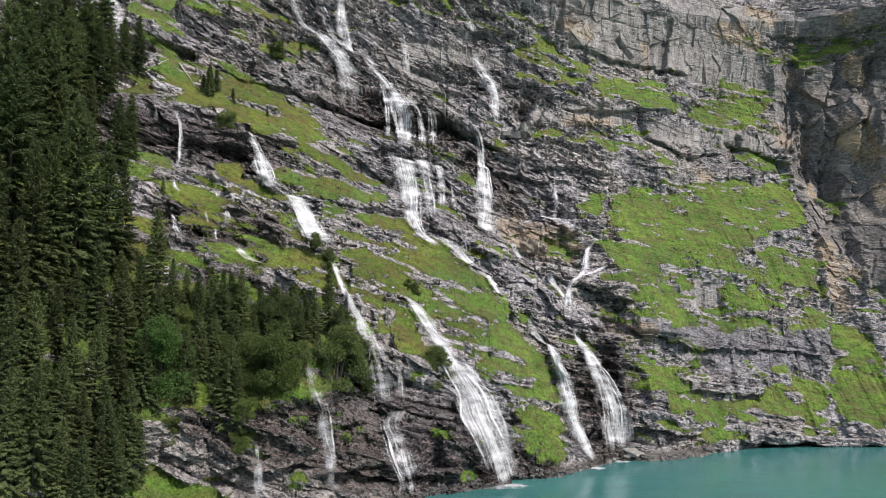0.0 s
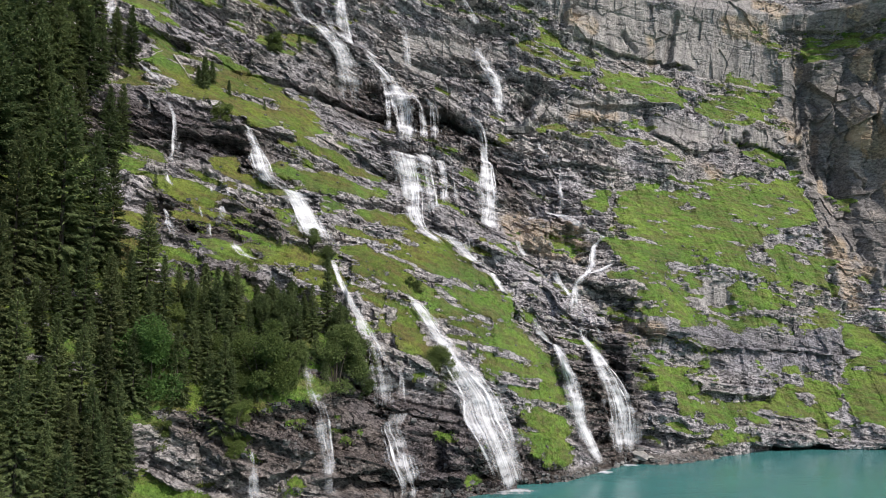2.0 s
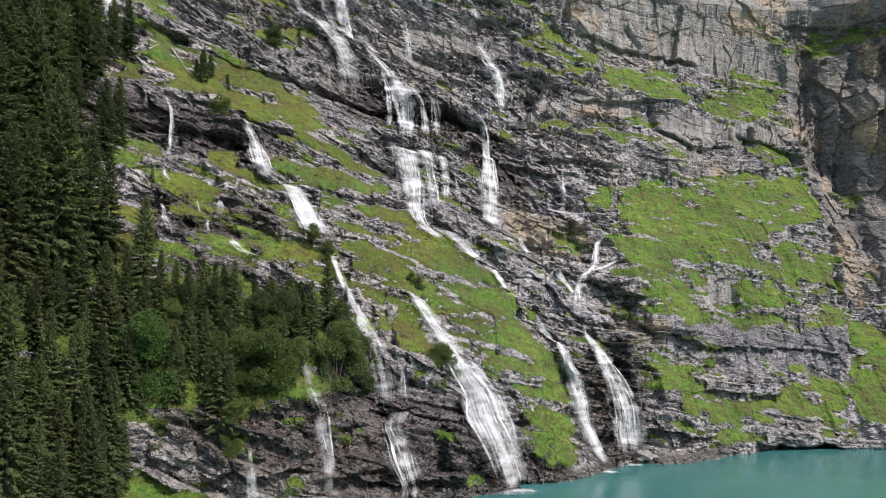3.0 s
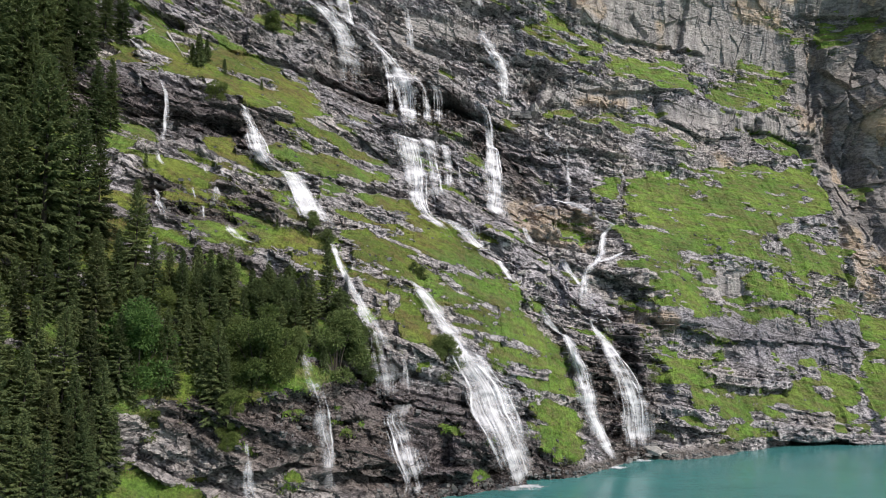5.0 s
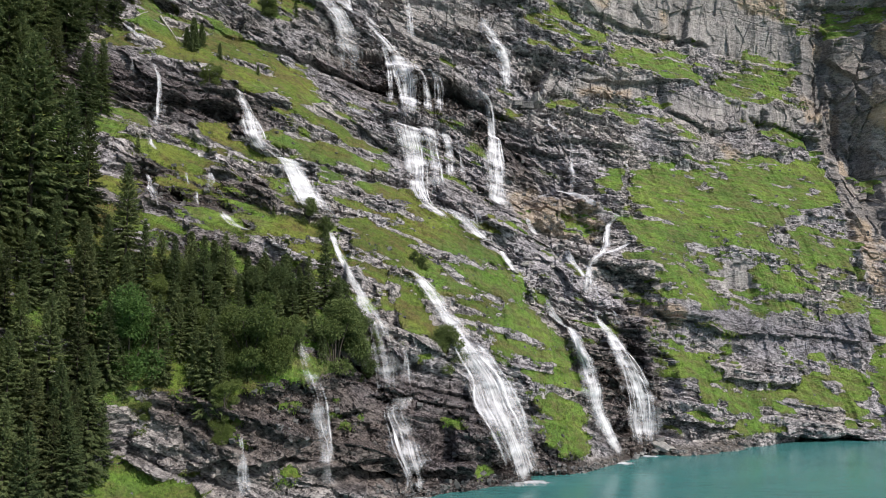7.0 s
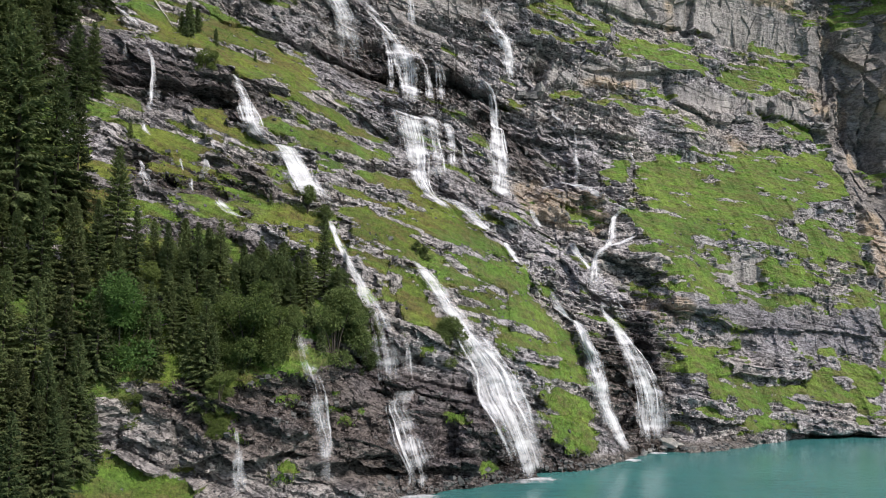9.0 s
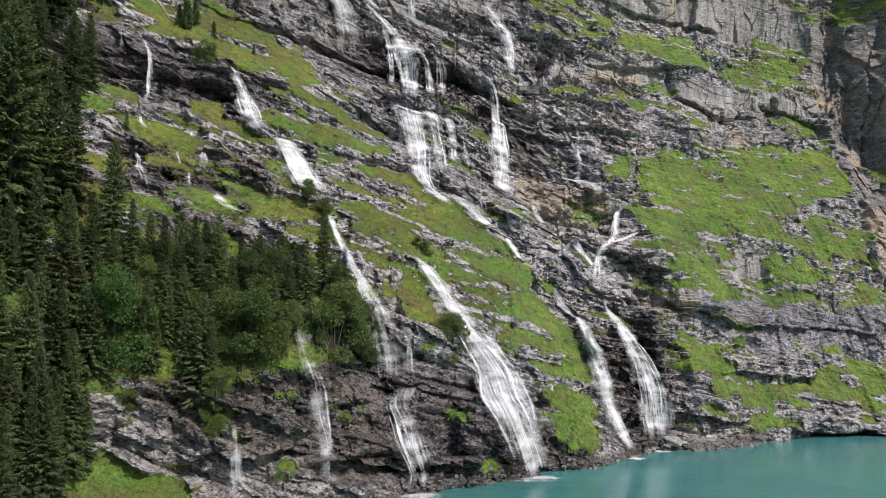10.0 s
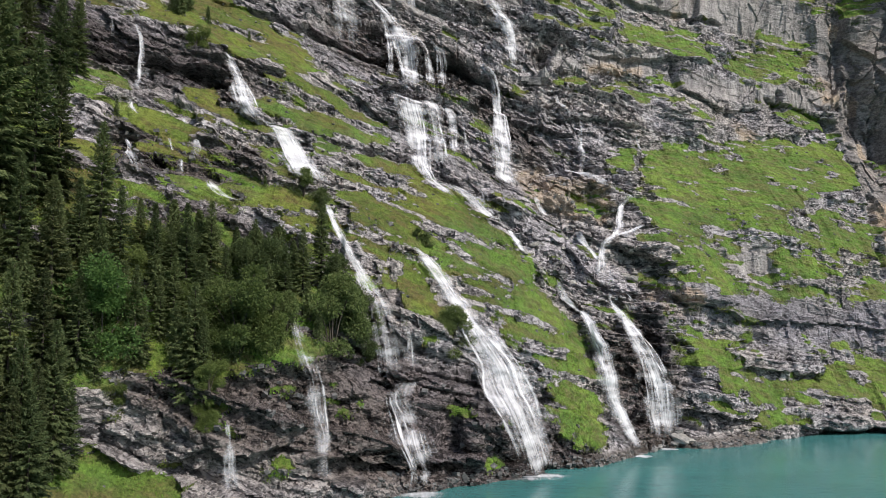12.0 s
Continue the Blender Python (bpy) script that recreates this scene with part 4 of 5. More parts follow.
FALLS["west_fan"] = (0.55, [(-9.1, 18.9, 2.79), (-8.5, 16.5, 3.21), (-8.0, 13.7, 3.53), (-7.7, 10.8, 3.18)])
FALLS["west_side"] = (0.42, [(-6.4, 16.6, 1.56), (-6.0, 14.7, 2.57), (-5.7, 11.7, 2.81)])
FALLS["west_foot"] = (0.66, [(-6.2, 10.5, 4.18), (-6.9, 8.8, 3.33), (-6.2, 7.1, 3.61), (-5.3, 4.7, 3.84), (-4.3, 1.7, 3.16), (-4.2, 0.0, 4.13)])
FALLS["west_foot_b"] = (0.35, [(-7.9, 9.5, 1.38), (-7.6, 7.8, 1.52), (-6.8, 5.4, 1.09)])
FALLS["dark_veil"] = (0.6, [(-17.2, 17.2, 0.78), (-16.3, 15.0, 1.41), (-15.6, 13.0, 1.66), (-14.8, 10.7, 1.95), (-14.5, 8.2, 1.96), (-13.8, 5.7, 1.54), (-13.6, 3.0, 1.66), (-13.5, 0.7, 2.06)])
FALLS["sprinkle"] = (0.75, [(-21.8, 7.7, 0.31), (-21.5, 5.9, 0.61), (-21.4, 3.4, 0.99), (-21.0, 1.8, 1.22)])
FALLS["centre_low"] = (1.05, [(-6.1, 26.8, 0.62), (-4.3, 25.1, 1.4), (-2.7, 23.1, 2.0), (-1.2, 20.8, 2.16), (1.1, 17.4, 3.36), (2.9, 14.8, 5.03), (4.8, 11.8, 5.94), (5.8, 9.0, 6.03), (6.8, 7.0, 5.79), (8.0, 3.9, 5.31), (9.0, 0.8, 4.78), (9.3, -0.9, 5.01)])
FALLS["curtain_a"] = (0.78, [(-30.6, 89.8, 2.21), (-28.5, 83.4, 2.4), (-23.4, 78.6, 3.25), (-20.3, 74.9, 3.97), (-18.5, 70.2, 4.86), (-17.2, 60.4, 5.06)])
FALLS["curtain_b"] = (0.5, [(-26.1, 90.3, 1.73), (-23.7, 84.3, 1.94), (-20.7, 77.4, 1.63)])
FALLS["curtain_c"] = (0.9, [(-21.4, 91.3, 1.74), (-20.6, 83.7, 2.68), (-19.2, 77.6, 2.35), (-15.5, 76.1, 1.67), (-13.0, 72.9, 1.9)])
FALLS["curtain_d"] = (0.5, [(-23.0, 82.3, 1.2), (-20.7, 76.3, 1.63), (-19.9, 70.7, 1.83)])
FALLS["main_feed"] = (0.9, [(-15.7, 75.8, 1.34), (-13.4, 73.6, 2.01), (-11.5, 71.5, 2.45), (-9.7, 68.9, 3.74)])
FALLS["main_upper"] = (1.12, [(-10.3, 70.2, 2.87), (-9.0, 67.5, 4.36), (-8.1, 64.6, 4.08), (-7.7, 61.7, 3.66), (-7.0, 55.4, 3.47)])
FALLS["lip_thread"] = (0.68, [(-13.8, 73.6, 0.67), (-12.0, 69.6, 1.11), (-11.0, 64.0, 1.27), (-10.6, 57.2, 1.41)])
FALLS["lip_thread_b"] = (0.65, [(-6.9, 68.7, 0.88), (-5.1, 65.5, 1.52), (-4.4, 62.8, 1.55), (-4.0, 56.5, 2.07)])
FALLS["lip_thread_c"] = (0.7, [(-4.3, 68.0, 0.67), (-2.9, 66.4, 1.33), (-2.3, 64.4, 1.56), (-2.0, 56.9, 1.87)])
FALLS["lip_thread_d"] = (0.4, [(-2.8, 67.2, 0.44), (-1.5, 65.2, 0.89), (-1.0, 58.9, 1.07)])
FALLS["main_lower"] = (1.05, [(-7.7, 53.9, 4.62), (-6.6, 49.7, 4.34), (-5.7, 45.1, 3.45), (-5.3, 41.0, 2.96), (-4.0, 38.2, 2.16), (-2.1, 36.7, 1.98), (-0.6, 35.2, 1.6)])
FALLS["lower_b"] = (0.8, [(-4.1, 54.4, 2.46), (-3.2, 50.0, 2.99), (-2.4, 45.1, 2.88), (-2.0, 40.9, 3.4)])
FALLS["lower_c"] = (0.68, [(-1.2, 53.6, 2.28), (-0.3, 49.5, 2.02), (-0.1, 43.2, 1.92)])
FALLS["lower_d"] = (0.5, [(0.7, 53.6, 0.63), (1.8, 49.8, 0.82), (2.0, 44.4, 0.78)])
FALLS["lower_e"] = (0.45, [(-8.8, 52.7, 0.59), (-8.3, 49.4, 0.78), (-7.6, 45.6, 0.76)])
FALLS["main_foot"] = (0.9, [(-1.2, 37.8, 2.56), (1.3, 36.3, 3.11), (3.4, 34.4, 3.11), (4.9, 33.0, 2.01), (7.0, 32.2, 0.92)])
FALLS["foot_b"] = (0.5, [(3.3, 39.1, 0.76), (4.2, 37.2, 0.94), (4.6, 35.3, 0.93)])
FALLS["foot_c"] = (0.95, [(7.9, 31.1, 0.83), (8.8, 29.4, 1.28), (9.8, 27.5, 0.99)])
FALLS["foot_d"] = (0.8, [(10.3, 26.9, 0.72), (12.0, 26.2, 0.54)])
FALLS["mist_a"] = (0.26, [(-18.1, 68.2, 4.29), (-16.6, 62.2, 7.32), (-14.6, 54.2, 9.72)])
FALLS["mist_b"] = (0.24, [(-7.5, 62.8, 6.47), (-5.9, 57.2, 10.22), (-4.9, 54.0, 12.22)])
FALLS["rill_e"] = (0.5, [(-19.0, 57.4, 1.59), (-16.2, 55.2, 3.31), (-14.1, 53.4, 3.48)])
FALLS["spout"] = (0.75, [(-8.9, 85.3, 0.95), (-8.0, 80.1, 1.63), (-7.5, 74.3, 1.82)])
FALLS["right_top"] = (0.55, [(1.8, 97.5, 0.81), (5.3, 93.2, 1.89), (7.1, 88.2, 3.51)])
FALLS["right_fan"] = (1.0, [(6.4, 84.0, 2.0), (8.7, 79.0, 4.14), (10.6, 75.0, 4.09), (11.3, 71.9, 2.87), (11.4, 65.0, 2.32)])
FALLS["right_mid"] = (1.0, [(4.7, 65.5, 0.79), (6.6, 63.3, 1.58), (7.7, 60.2, 1.59), (8.0, 55.5, 1.66), (8.2, 53.7, 2.61), (8.3, 48.7, 3.37), (8.3, 43.9, 3.49), (8.1, 41.1, 3.79), (9.7, 38.8, 1.77)])
FALLS["thin_a"] = (0.65, [(19.8, 62.1, 0.71), (20.6, 59.0, 1.4), (22.2, 57.1, 0.46), (23.9, 55.9, 0.47), (24.0, 52.5, 1.16), (23.7, 47.6, 1.57), (23.5, 44.8, 2.2)])
FALLS["thin_veil"] = (0.3, [(20.5, 58.8, 0.7), (20.6, 55.9, 1.16), (20.8, 52.3, 1.62)])
FALLS["dome_top"] = (0.75, [(20.6, 44.8, 2.86), (23.7, 43.5, 2.38), (26.8, 40.6, 1.92)])
FALLS["dome_west"] = (0.5, [(19.1, 43.9, 1.08), (16.6, 42.9, 1.06), (14.4, 41.4, 0.83)])
FALLS["brook"] = (1.0, [(28.1, 40.1, 1.51), (30.8, 39.5, 1.32), (28.8, 37.3, 1.07), (28.0, 33.8, 1.46), (26.7, 32.0, 1.23), (24.6, 30.5, 1.4), (23.9, 28.8, 1.6), (23.4, 25.2, 3.33), (23.5, 22.5, 2.89)])
FALLS["brook_b"] = (0.95, [(19.9, 32.2, 0.6), (20.5, 30.1, 1.38), (21.6, 28.6, 1.18), (22.6, 27.0, 1.17)])
FALLS["brook_side"] = (0.8, [(32.3, 34.1, 0.64), (29.4, 32.7, 1.25), (26.4, 31.7, 1.22)])
FALLS["pool_lip"] = (0.7, [(15.3, 34.8, 0.4), (20.5, 34.7, 0.41), (23.8, 35.1, 0.52), (27.7, 36.1, 0.63)])
FALLS["thin_b"] = (0.9, [(13.2, 38.0, 0.9), (14.1, 36.1, 1.31), (14.8, 34.8, 0.8)])
FALLS["east_step"] = (0.5, [(23.5, 22.5, 1.35), (26.0, 21.5, 3.29), (27.2, 18.7, 2.5)])
FALLS["east_low"] = (1.0, [(23.9, 22.3, 1.16), (24.0, 19.9, 1.14), (25.6, 17.8, 1.89), (26.5, 15.4, 3.17), (28.2, 12.1, 4.37), (29.4, 8.5, 5.53), (29.9, 4.1, 5.69), (29.9, 0.3, 6.35)])
FALLS["east_thin"] = (1.1, [(14.8, 23.7, 0.55), (15.6, 21.2, 1.46), (17.4, 19.2, 1.29), (18.6, 18.5, 1.28), (19.2, 15.9, 1.6), (20.3, 13.0, 2.46), (20.8, 10.1, 2.96), (21.3, 7.1, 2.46), (22.6, 4.1, 2.3), (23.7, 1.7, 2.47), (24.9, -0.2, 2.12)])
FALLS["scree_a"] = (0.45, [(19.7, 28.0, 0.29), (19.8, 25.1, 0.38), (19.7, 22.7, 0.38)])
FALLS["scree_b"] = (0.4, [(19.6, 19.0, 0.28), (20.7, 18.3, 0.37), (21.7, 17.6, 0.37)])
FALLS["east_rill"] = (0.5, [(36.0, 54.2, 0.36), (36.2, 52.2, 0.6), (36.8, 50.9, 0.72)])


def spline(points, n):
    """Points along a smooth line through the given ones, at n even steps."""
    p = np.array(points, float)
    p = np.vstack([2 * p[0] - p[1], p, 2 * p[-1] - p[-2]])
    t = np.linspace(0, len(points) - 1 - 1e-6, n)
    i, f = t.astype(int), (t % 1)[:, None]
    a, b, c, d = p[i], p[i + 1], p[i + 2], p[i + 3]
    return 0.5 * (2 * b + (c - a) * f + (2 * a - 5 * b + 4 * c - d) * f * f + (3 * b - a - 3 * c + d) * f ** 3)


def strand(line, width, body, lift, seed, across=9, ends=(0.06, 0.12)):
    """One veil of water; its body fades to the sides, to its top and foot."""
    n = len(line)
    s = np.linspace(0, 1, n)[:, None]
    u = np.linspace(-1, 1, across)[None, :]
    along = np.r_[0, np.cumsum(np.hypot(*np.diff(line, axis=0).T))][:, None]
    width = np.asarray(width).reshape(-1, 1) * (0.82 + 0.36 * value_noise(along * 0.45, s * 0 + seed, 8))
    x = line[:, :1] + u * width / 2
    z = line[:, 1:] + 0 * u
    phase = z / 2.5 + 1.6 * value_noise(x * 0.22, z * 0.35, 77)
    f = phase - np.floor(phase)
    # what falls does not draw back under an edge: it hangs clear until the rock meets it again
    y = np.minimum.accumulate(height_at(x, z, CLING), axis=0) - lift - 0.35 * (1 - f) * np.minimum(width / 2.5, 1)
    y[1:-1] = (y[:-2] + 2 * y[1:-1] + y[2:]) / 4
    me = mesh_from("strand", np.stack([x, y, z], -1).reshape(-1, 3), grid_faces(n, across), WATER, flat=False)
    steep = np.abs(np.gradient(y, axis=0)) / (np.abs(np.gradient(z, axis=0)) + 0.05)
    steep = 0.78 + 0.4 * smooth((steep - 0.2) / 1.6)
    fade = steep * (0.72 + 0.56 * value_noise(along * 0.55 + 0 * u, u * 1.5 + seed, 12)) * (1 - np.abs(u) ** 1.8) * (0.88 + 0.36 * smooth((0.45 - f) / 0.45) + 0.15 * smooth((f - 0.85) / 0.15))
    fade = fade * smooth(s / ends[0] + 0.35) * smooth((1 - s) / ends[1] + 0.25)
    give(me, "body", np.clip(body * fade, 0, 1))
    uv = np.stack([u * width / 2 + seed * 3.7 + 0 * s, along + seed * 11.0 + 0 * u], -1).reshape(-1, 2)
    layer = me.uv_layers.new(name="UVMap")
    index = np.empty(len(me.loops), np.int32)
    me.loops.foreach_get("vertex_index", index)
    layer.data.foreach_set("uv", uv[index].astype(np.float32).ravel())
    return me


shift = random.Random(8)
MADE = {}
for number, (key, (body, points)) in enumerate(FALLS.items()):
    flow = spline(points, max(14, int(sum(math.dist(a[:2], b[:2]) for a, b in zip(points, points[1:])) / 0.25)))
    line, width = flow[:, :2], np.maximum(flow[:, 2], 0.2)
    far = float(width.mean())
    fall = tagged(new("waterfall"), "white water falling in veils over dark wet rock" if body > 0.7 else "thin misty veil of water trickling down dark wet rock",
                  "waterfall", group="waterfalls of the cliff")
    MADE[key] = fall
    if far > 0.9:
        part("veil", strand(line, width * 1.7, body * 0.42, 0.06, number, 9, (0.08, 0.3)), fall)
    if body < 0.3:
        continue
    part("strand", strand(line, width * (1.15 if far > 0.9 else 1.7), body * 0.70, 0.16, number + 100, 9, (0.07, 0.22)), fall)
    # threads that part and join on the way down
    for k in range(min(5, int(1 + 1.3 * far * min(body, 1))) if body > 0.3 else 0):
        wide = shift.uniform(0.22, 0.55) * (0.7 + 0.12 * far)
        a = shift.randint(0, len(line) // 3)
        e = len(line) - shift.randint(0, len(line) // 3)
        run = np.arange(len(line)) * 0.06
        q = np.clip(shift.uniform(-0.46, 0.46) + 0.16 * (value_noise(run, run * 0 + k + 9 * number, 31) - 0.5), -0.5, 0.5)
        at = np.stack([q * width, 0 * q], -1)
        part("thread", strand((line + at)[a:e], wide * (0.8 + 0.5 * np.linspace(0, 1, e - a)), 0.30 + 0.40 * min(body, 1), 0.24 + 0.02 * k, number + 200 + 40 * k, 5, (0.15, 0.25)), fall)


def foam(x, y, radius, seed):
    """White churned water where a fall meets the lake."""
    rings, spokes = 7, 28
    rr = np.linspace(0, 1, rings)[:, None]
    a = np.linspace(0, 2 * np.pi, spokes)[None, :]
    reach = radius * (0.7 + 0.6 * value_noise(np.cos(a) * 2 + 5, np.sin(a) * 2 + seed, 3))
    px, py = x + rr * reach * np.cos(a) * 1.3, y + rr * reach * np.sin(a)
    me = mesh_from("foam", np.stack([px, py, -0.87 + 0.10 * (1 - rr) + 0 * a], -1).reshape(-1, 3), grid_faces(rings, spokes), WATER, False)
    give(me, "body", 0.85 * (1 - rr ** 1.7) + 0 * a)
    uv = np.stack([px * 0.3, py * 0.8], -1).reshape(-1, 2)
    layer = me.uv_layers.new(name="UVMap")
    index = np.empty(len(me.loops), np.int32)
    me.loops.foreach_get("vertex_index", index)
    layer.data.foreach_set("uv", uv[index].astype(np.float32).ravel())
    return me


for key, radius in (("centre_low", 3.4), ("east_thin", 1.8), ("east_low", 2.2), ("west_foot", 3.0), ("dark_veil", 1.5)):
    x, z = FALLS[key][1][-1][:2]
    part("foam", foam(x, float(height_at(x, -0.9, CLING)) - 0.3, radius, len(key)), MADE[key], "white foam on the lake")

# ---- trees, shrubs, stones ----
SPRUCES = [
    (-43.8, 27.8, 21.5), (-41.6, 28.6, 16.2), (-44.8, 42.6, 11.0), (-40.1, 28.8, 13.4), (-35.6, 23.8, 12.7), (-49.4, 44.8, 12.3),
    (-52.5, 43.6, 19.1), (-53.8, 51.1, 16.9), (-51.6, 54.3, 13.8), (-49.5, 62.3, 10.1), (-51.2, 62.0, 9.4), (-45.6, 28.0, 16.0),
    (-43.5, 23.4, 7.2), (-39.4, 37.1, 5.2), (-50.3, 56.7, 10.2), (-53.9, 56.3, 10.6), (-50.7, 41.7, 13.8), (-46.5, 24.7, 18.2),
    (-53.3, 40.6, 22.4), (-45.0, 45.8, 9.8), (-39.8, 20.0, 11.6), (-37.1, 15.8, 13.7), (-36.6, 22.5, 8.0), (-33.3, 21.3, 8.7),
    (-30.5, 20.1, 8.4), (-27.7, 18.9, 9.8), (-26.0, 20.5, 8.8), (-32.4, 23.0, 6.2), (-41.6, 20.3, 8.3), (-42.6, 18.6, 7.5)]
SPRUCES += [
    (-39.9, 11.4, 11.5), (-37.7, 10.4, 11.4), (-36.3, 11.5, 9.9), (-37.6, 4.9, 10.5), (-35.6, 3.2, 12.2), (-34.4, 4.1, 12.8),
    (-39.5, 7.7, 10.6), (-37.9, 1.7, 10.9), (-35.9, -0.1, 11.0), (-34.4, 1.0, 10.4), (-33.7, 4.6, 7.1), (-40.4, 5.7, 12.2),
    (-43.0, 12.1, 13.3), (-30.1, 12.8, 9.2), (-28.6, 15.0, 6.1), (-25.0, 9.6, 10.8), (-27.6, 15.6, 7.8), (-34.0, 12.5, 8.8),
    (-32.7, 11.3, 5.0), (-15.6, 20.6, 10.1), (-17.1, 19.6, 7.4), (-20.6, 19.6, 6.7), (-22.8, 19.2, 6.2), (-24.0, 17.9, 6.7),
    (-18.6, 18.6, 6.2), (-13.7, 18.6, 6.3), (-22.4, 21.6, 6.4), (-29.2, 20.5, 6.1), (-34.2, 18.6, 7.9), (-36.1, 15.7, 7.7)]
SPRUCES += [
    (-29.4, 12.8, 5.7), (-24.0, 10.2, 7.3), (-51.2, 33.4, 20.7), (-58.2, 47.6, 19.2), (-58.6, 54.0, 21.2), (-45.6, 17.9, 15.3),
    (-43.8, 10.7, 14.1), (-42.0, 4.2, 13.0), (-54.2, 58.3, 18.5), (-56.6, 51.8, 20.2), (-48.8, 22.7, 18.4), (-54.7, 66.3, 14.5),
    (-58.9, 64.4, 15.2), (-36.3, 6.4, 9.6), (-34.9, 3.7, 9.6), (-34.5, 6.4, 8.2), (-35.6, 2.4, 9.3)]
SAPLINGS = [(-39.0, 60.0, 5.3),
    (-38.7, 61.8, 3.8),
    (-35.5, 59.4, 2.6),
    (-30.2, 57.7, 1.7),
    (-48.5, 78.1, 3.0),
    (-40.3, 61.0, 3.2),
    (-23.2, 32.8, 1.5),
    (-20.7, 24.8, 4.7),
    (-31.8, 71.6, 3.3),
    (-27.8, 73.7, 3.2),
    (61.5, 7.4, 2.7),
    (-45.3, 69.0, 2.7)]
SHRUBS = [(-21.6, 13.7, 9.1, 'shrub'),
    (-13.7, 13.4, 8.3, 'dark'),
    (-1.6, 12.7, 6.2, 'dark'),
    (-32.7, 13.7, 9.3, 'bright'),
    (-23.4, 12.5, 5.7, 'shrub'),
    (-17.8, 15.3, 4.5, 'dark'),
    (-11.5, 16.2, 4.7, 'dark'),
    (-31.4, 9.3, 2.6, 'shrub'),
    (-23.5, 7.0, 3.0, 'shrub'),
    (-26.7, 23.0, 4.4, 'dark'),
    (-22.4, 23.1, 3.8, 'dark'),
    (-34.5, 52.6, 4.0, 'shrub'),
    (-31.2, 71.4, 4.6, 'shrub'),
    (-18.9, 31.6, 3.9, 'dark'),
    (-16.8, 29.8, 3.3, 'dark'),
    (-5.5, 27.5, 1.8, 'dark'),
    (-4.2, 26.6, 2.1, 'dark'),
    (-23.4, 20.7, 4.9, 'dark'),
    (-20.2, 19.9, 5.6, 'dark'),
    (-28.1, 21.6, 4.7, 'dark'),
    (-30.9, 22.8, 4.0, 'dark'),
    (-32.4, 20.7, 3.9, 'shrub'),
    (-27.6, 17.3, 4.6, 'shrub'),
    (-14.1, 20.2, 4.1, 'dark'),
    (-11.0, 12.2, 5.1, 'dark'),
    (-9.7, 16.0, 2.9, 'dark'),
    (-12.5, 13.1, 5.6, 'dark'),
    (-24.1, 8.6, 4.1, 'dark'),
    (-23.3, 10.6, 3.6, 'shrub'),
    (-30.7, 14.0, 3.6, 'shrub'),
    (-19.1, 13.7, 6.3, 'shrub'),
    (-24.3, 15.9, 5.0, 'dark')]
BOULDERS = [(28.9, -0.4, 1.0),
    (30.5, -0.8, 0.9),
    (34.1, 0.1, 1.6),
    (36.0, -0.3, 1.0),
    (37.6, -0.7, 0.8),
    (39.1, -0.4, 0.9),
    (41.3, -0.5, 0.7),
    (45.5, -0.9, 0.8),
    (47.5, -0.8, 0.7),
    (21.6, -0.8, 0.9),
    (19.1, -0.5, 0.7),
    (17.6, -0.8, 0.8),
    (15.2, -1.1, 0.7),
    (6.0, -1.0, 0.8),
    (4.4, -1.1, 0.7),
    (32.6, 1.2, 1.4),
    (54.0, -1.1, 0.9),
    (17.6, 65.2, 3.2),
    (15.8, 64.1, 2.5),
    (13.7, 64.2, 1.7),
    (33.0, 0.4, 2.6),
    (31.5, -0.3, 1.4),
    (34.9, -0.3, 1.2),
    (23.3, 3.4, 1.7),
    (40.1, -0.6, 0.9),
    (27.8, -0.6, 1.2),
    (42.6, -0.5, 0.8),
    (25.0, -0.9, 0.9),
    (30.5, -1.1, 0.8)]
LOGS = [(-45.2, 66.8, -41.9, 62.4), (-47.8, 65.6, -46.9, 67.3), (-48.9, 44.4, -48.9, 45.6)]


def cone(points, radii, sides):
    """A tapered tube along points."""
    verts, faces = [], []
    for p, r in zip(points, radii):
        for k in range(sides):
            a = 2 * math.pi * k / sides
            verts.append((p[0] + r * math.cos(a), p[1] + r * math.sin(a), p[2]))
    for i in range(len(points) - 1):
        for k in range(sides):
            a, b = i * sides + k, i * sides + (k + 1) % sides
            faces.append((a, b, b + sides, a + sides))
    return verts, faces


def spray(verts, faces, p, way, length, width, roll):
    """A small pointed sprig of needles or a leaf, as one pointed face."""
    way = Vector(way).normalized()
    side = way.cross(Vector((0, 0, 1)))
    side = side.normalized() if side.length > 1e-3 else Vector((1, 0, 0))
    side = (side * math.cos(roll) + way.cross(side) * math.sin(roll)) * width
    p, k = Vector(p), len(verts)
    verts += [p + side, p - side, p + way * length - Vector((0, 0, 0.12 * length))]
    faces.append((k, k + 1, k + 2))


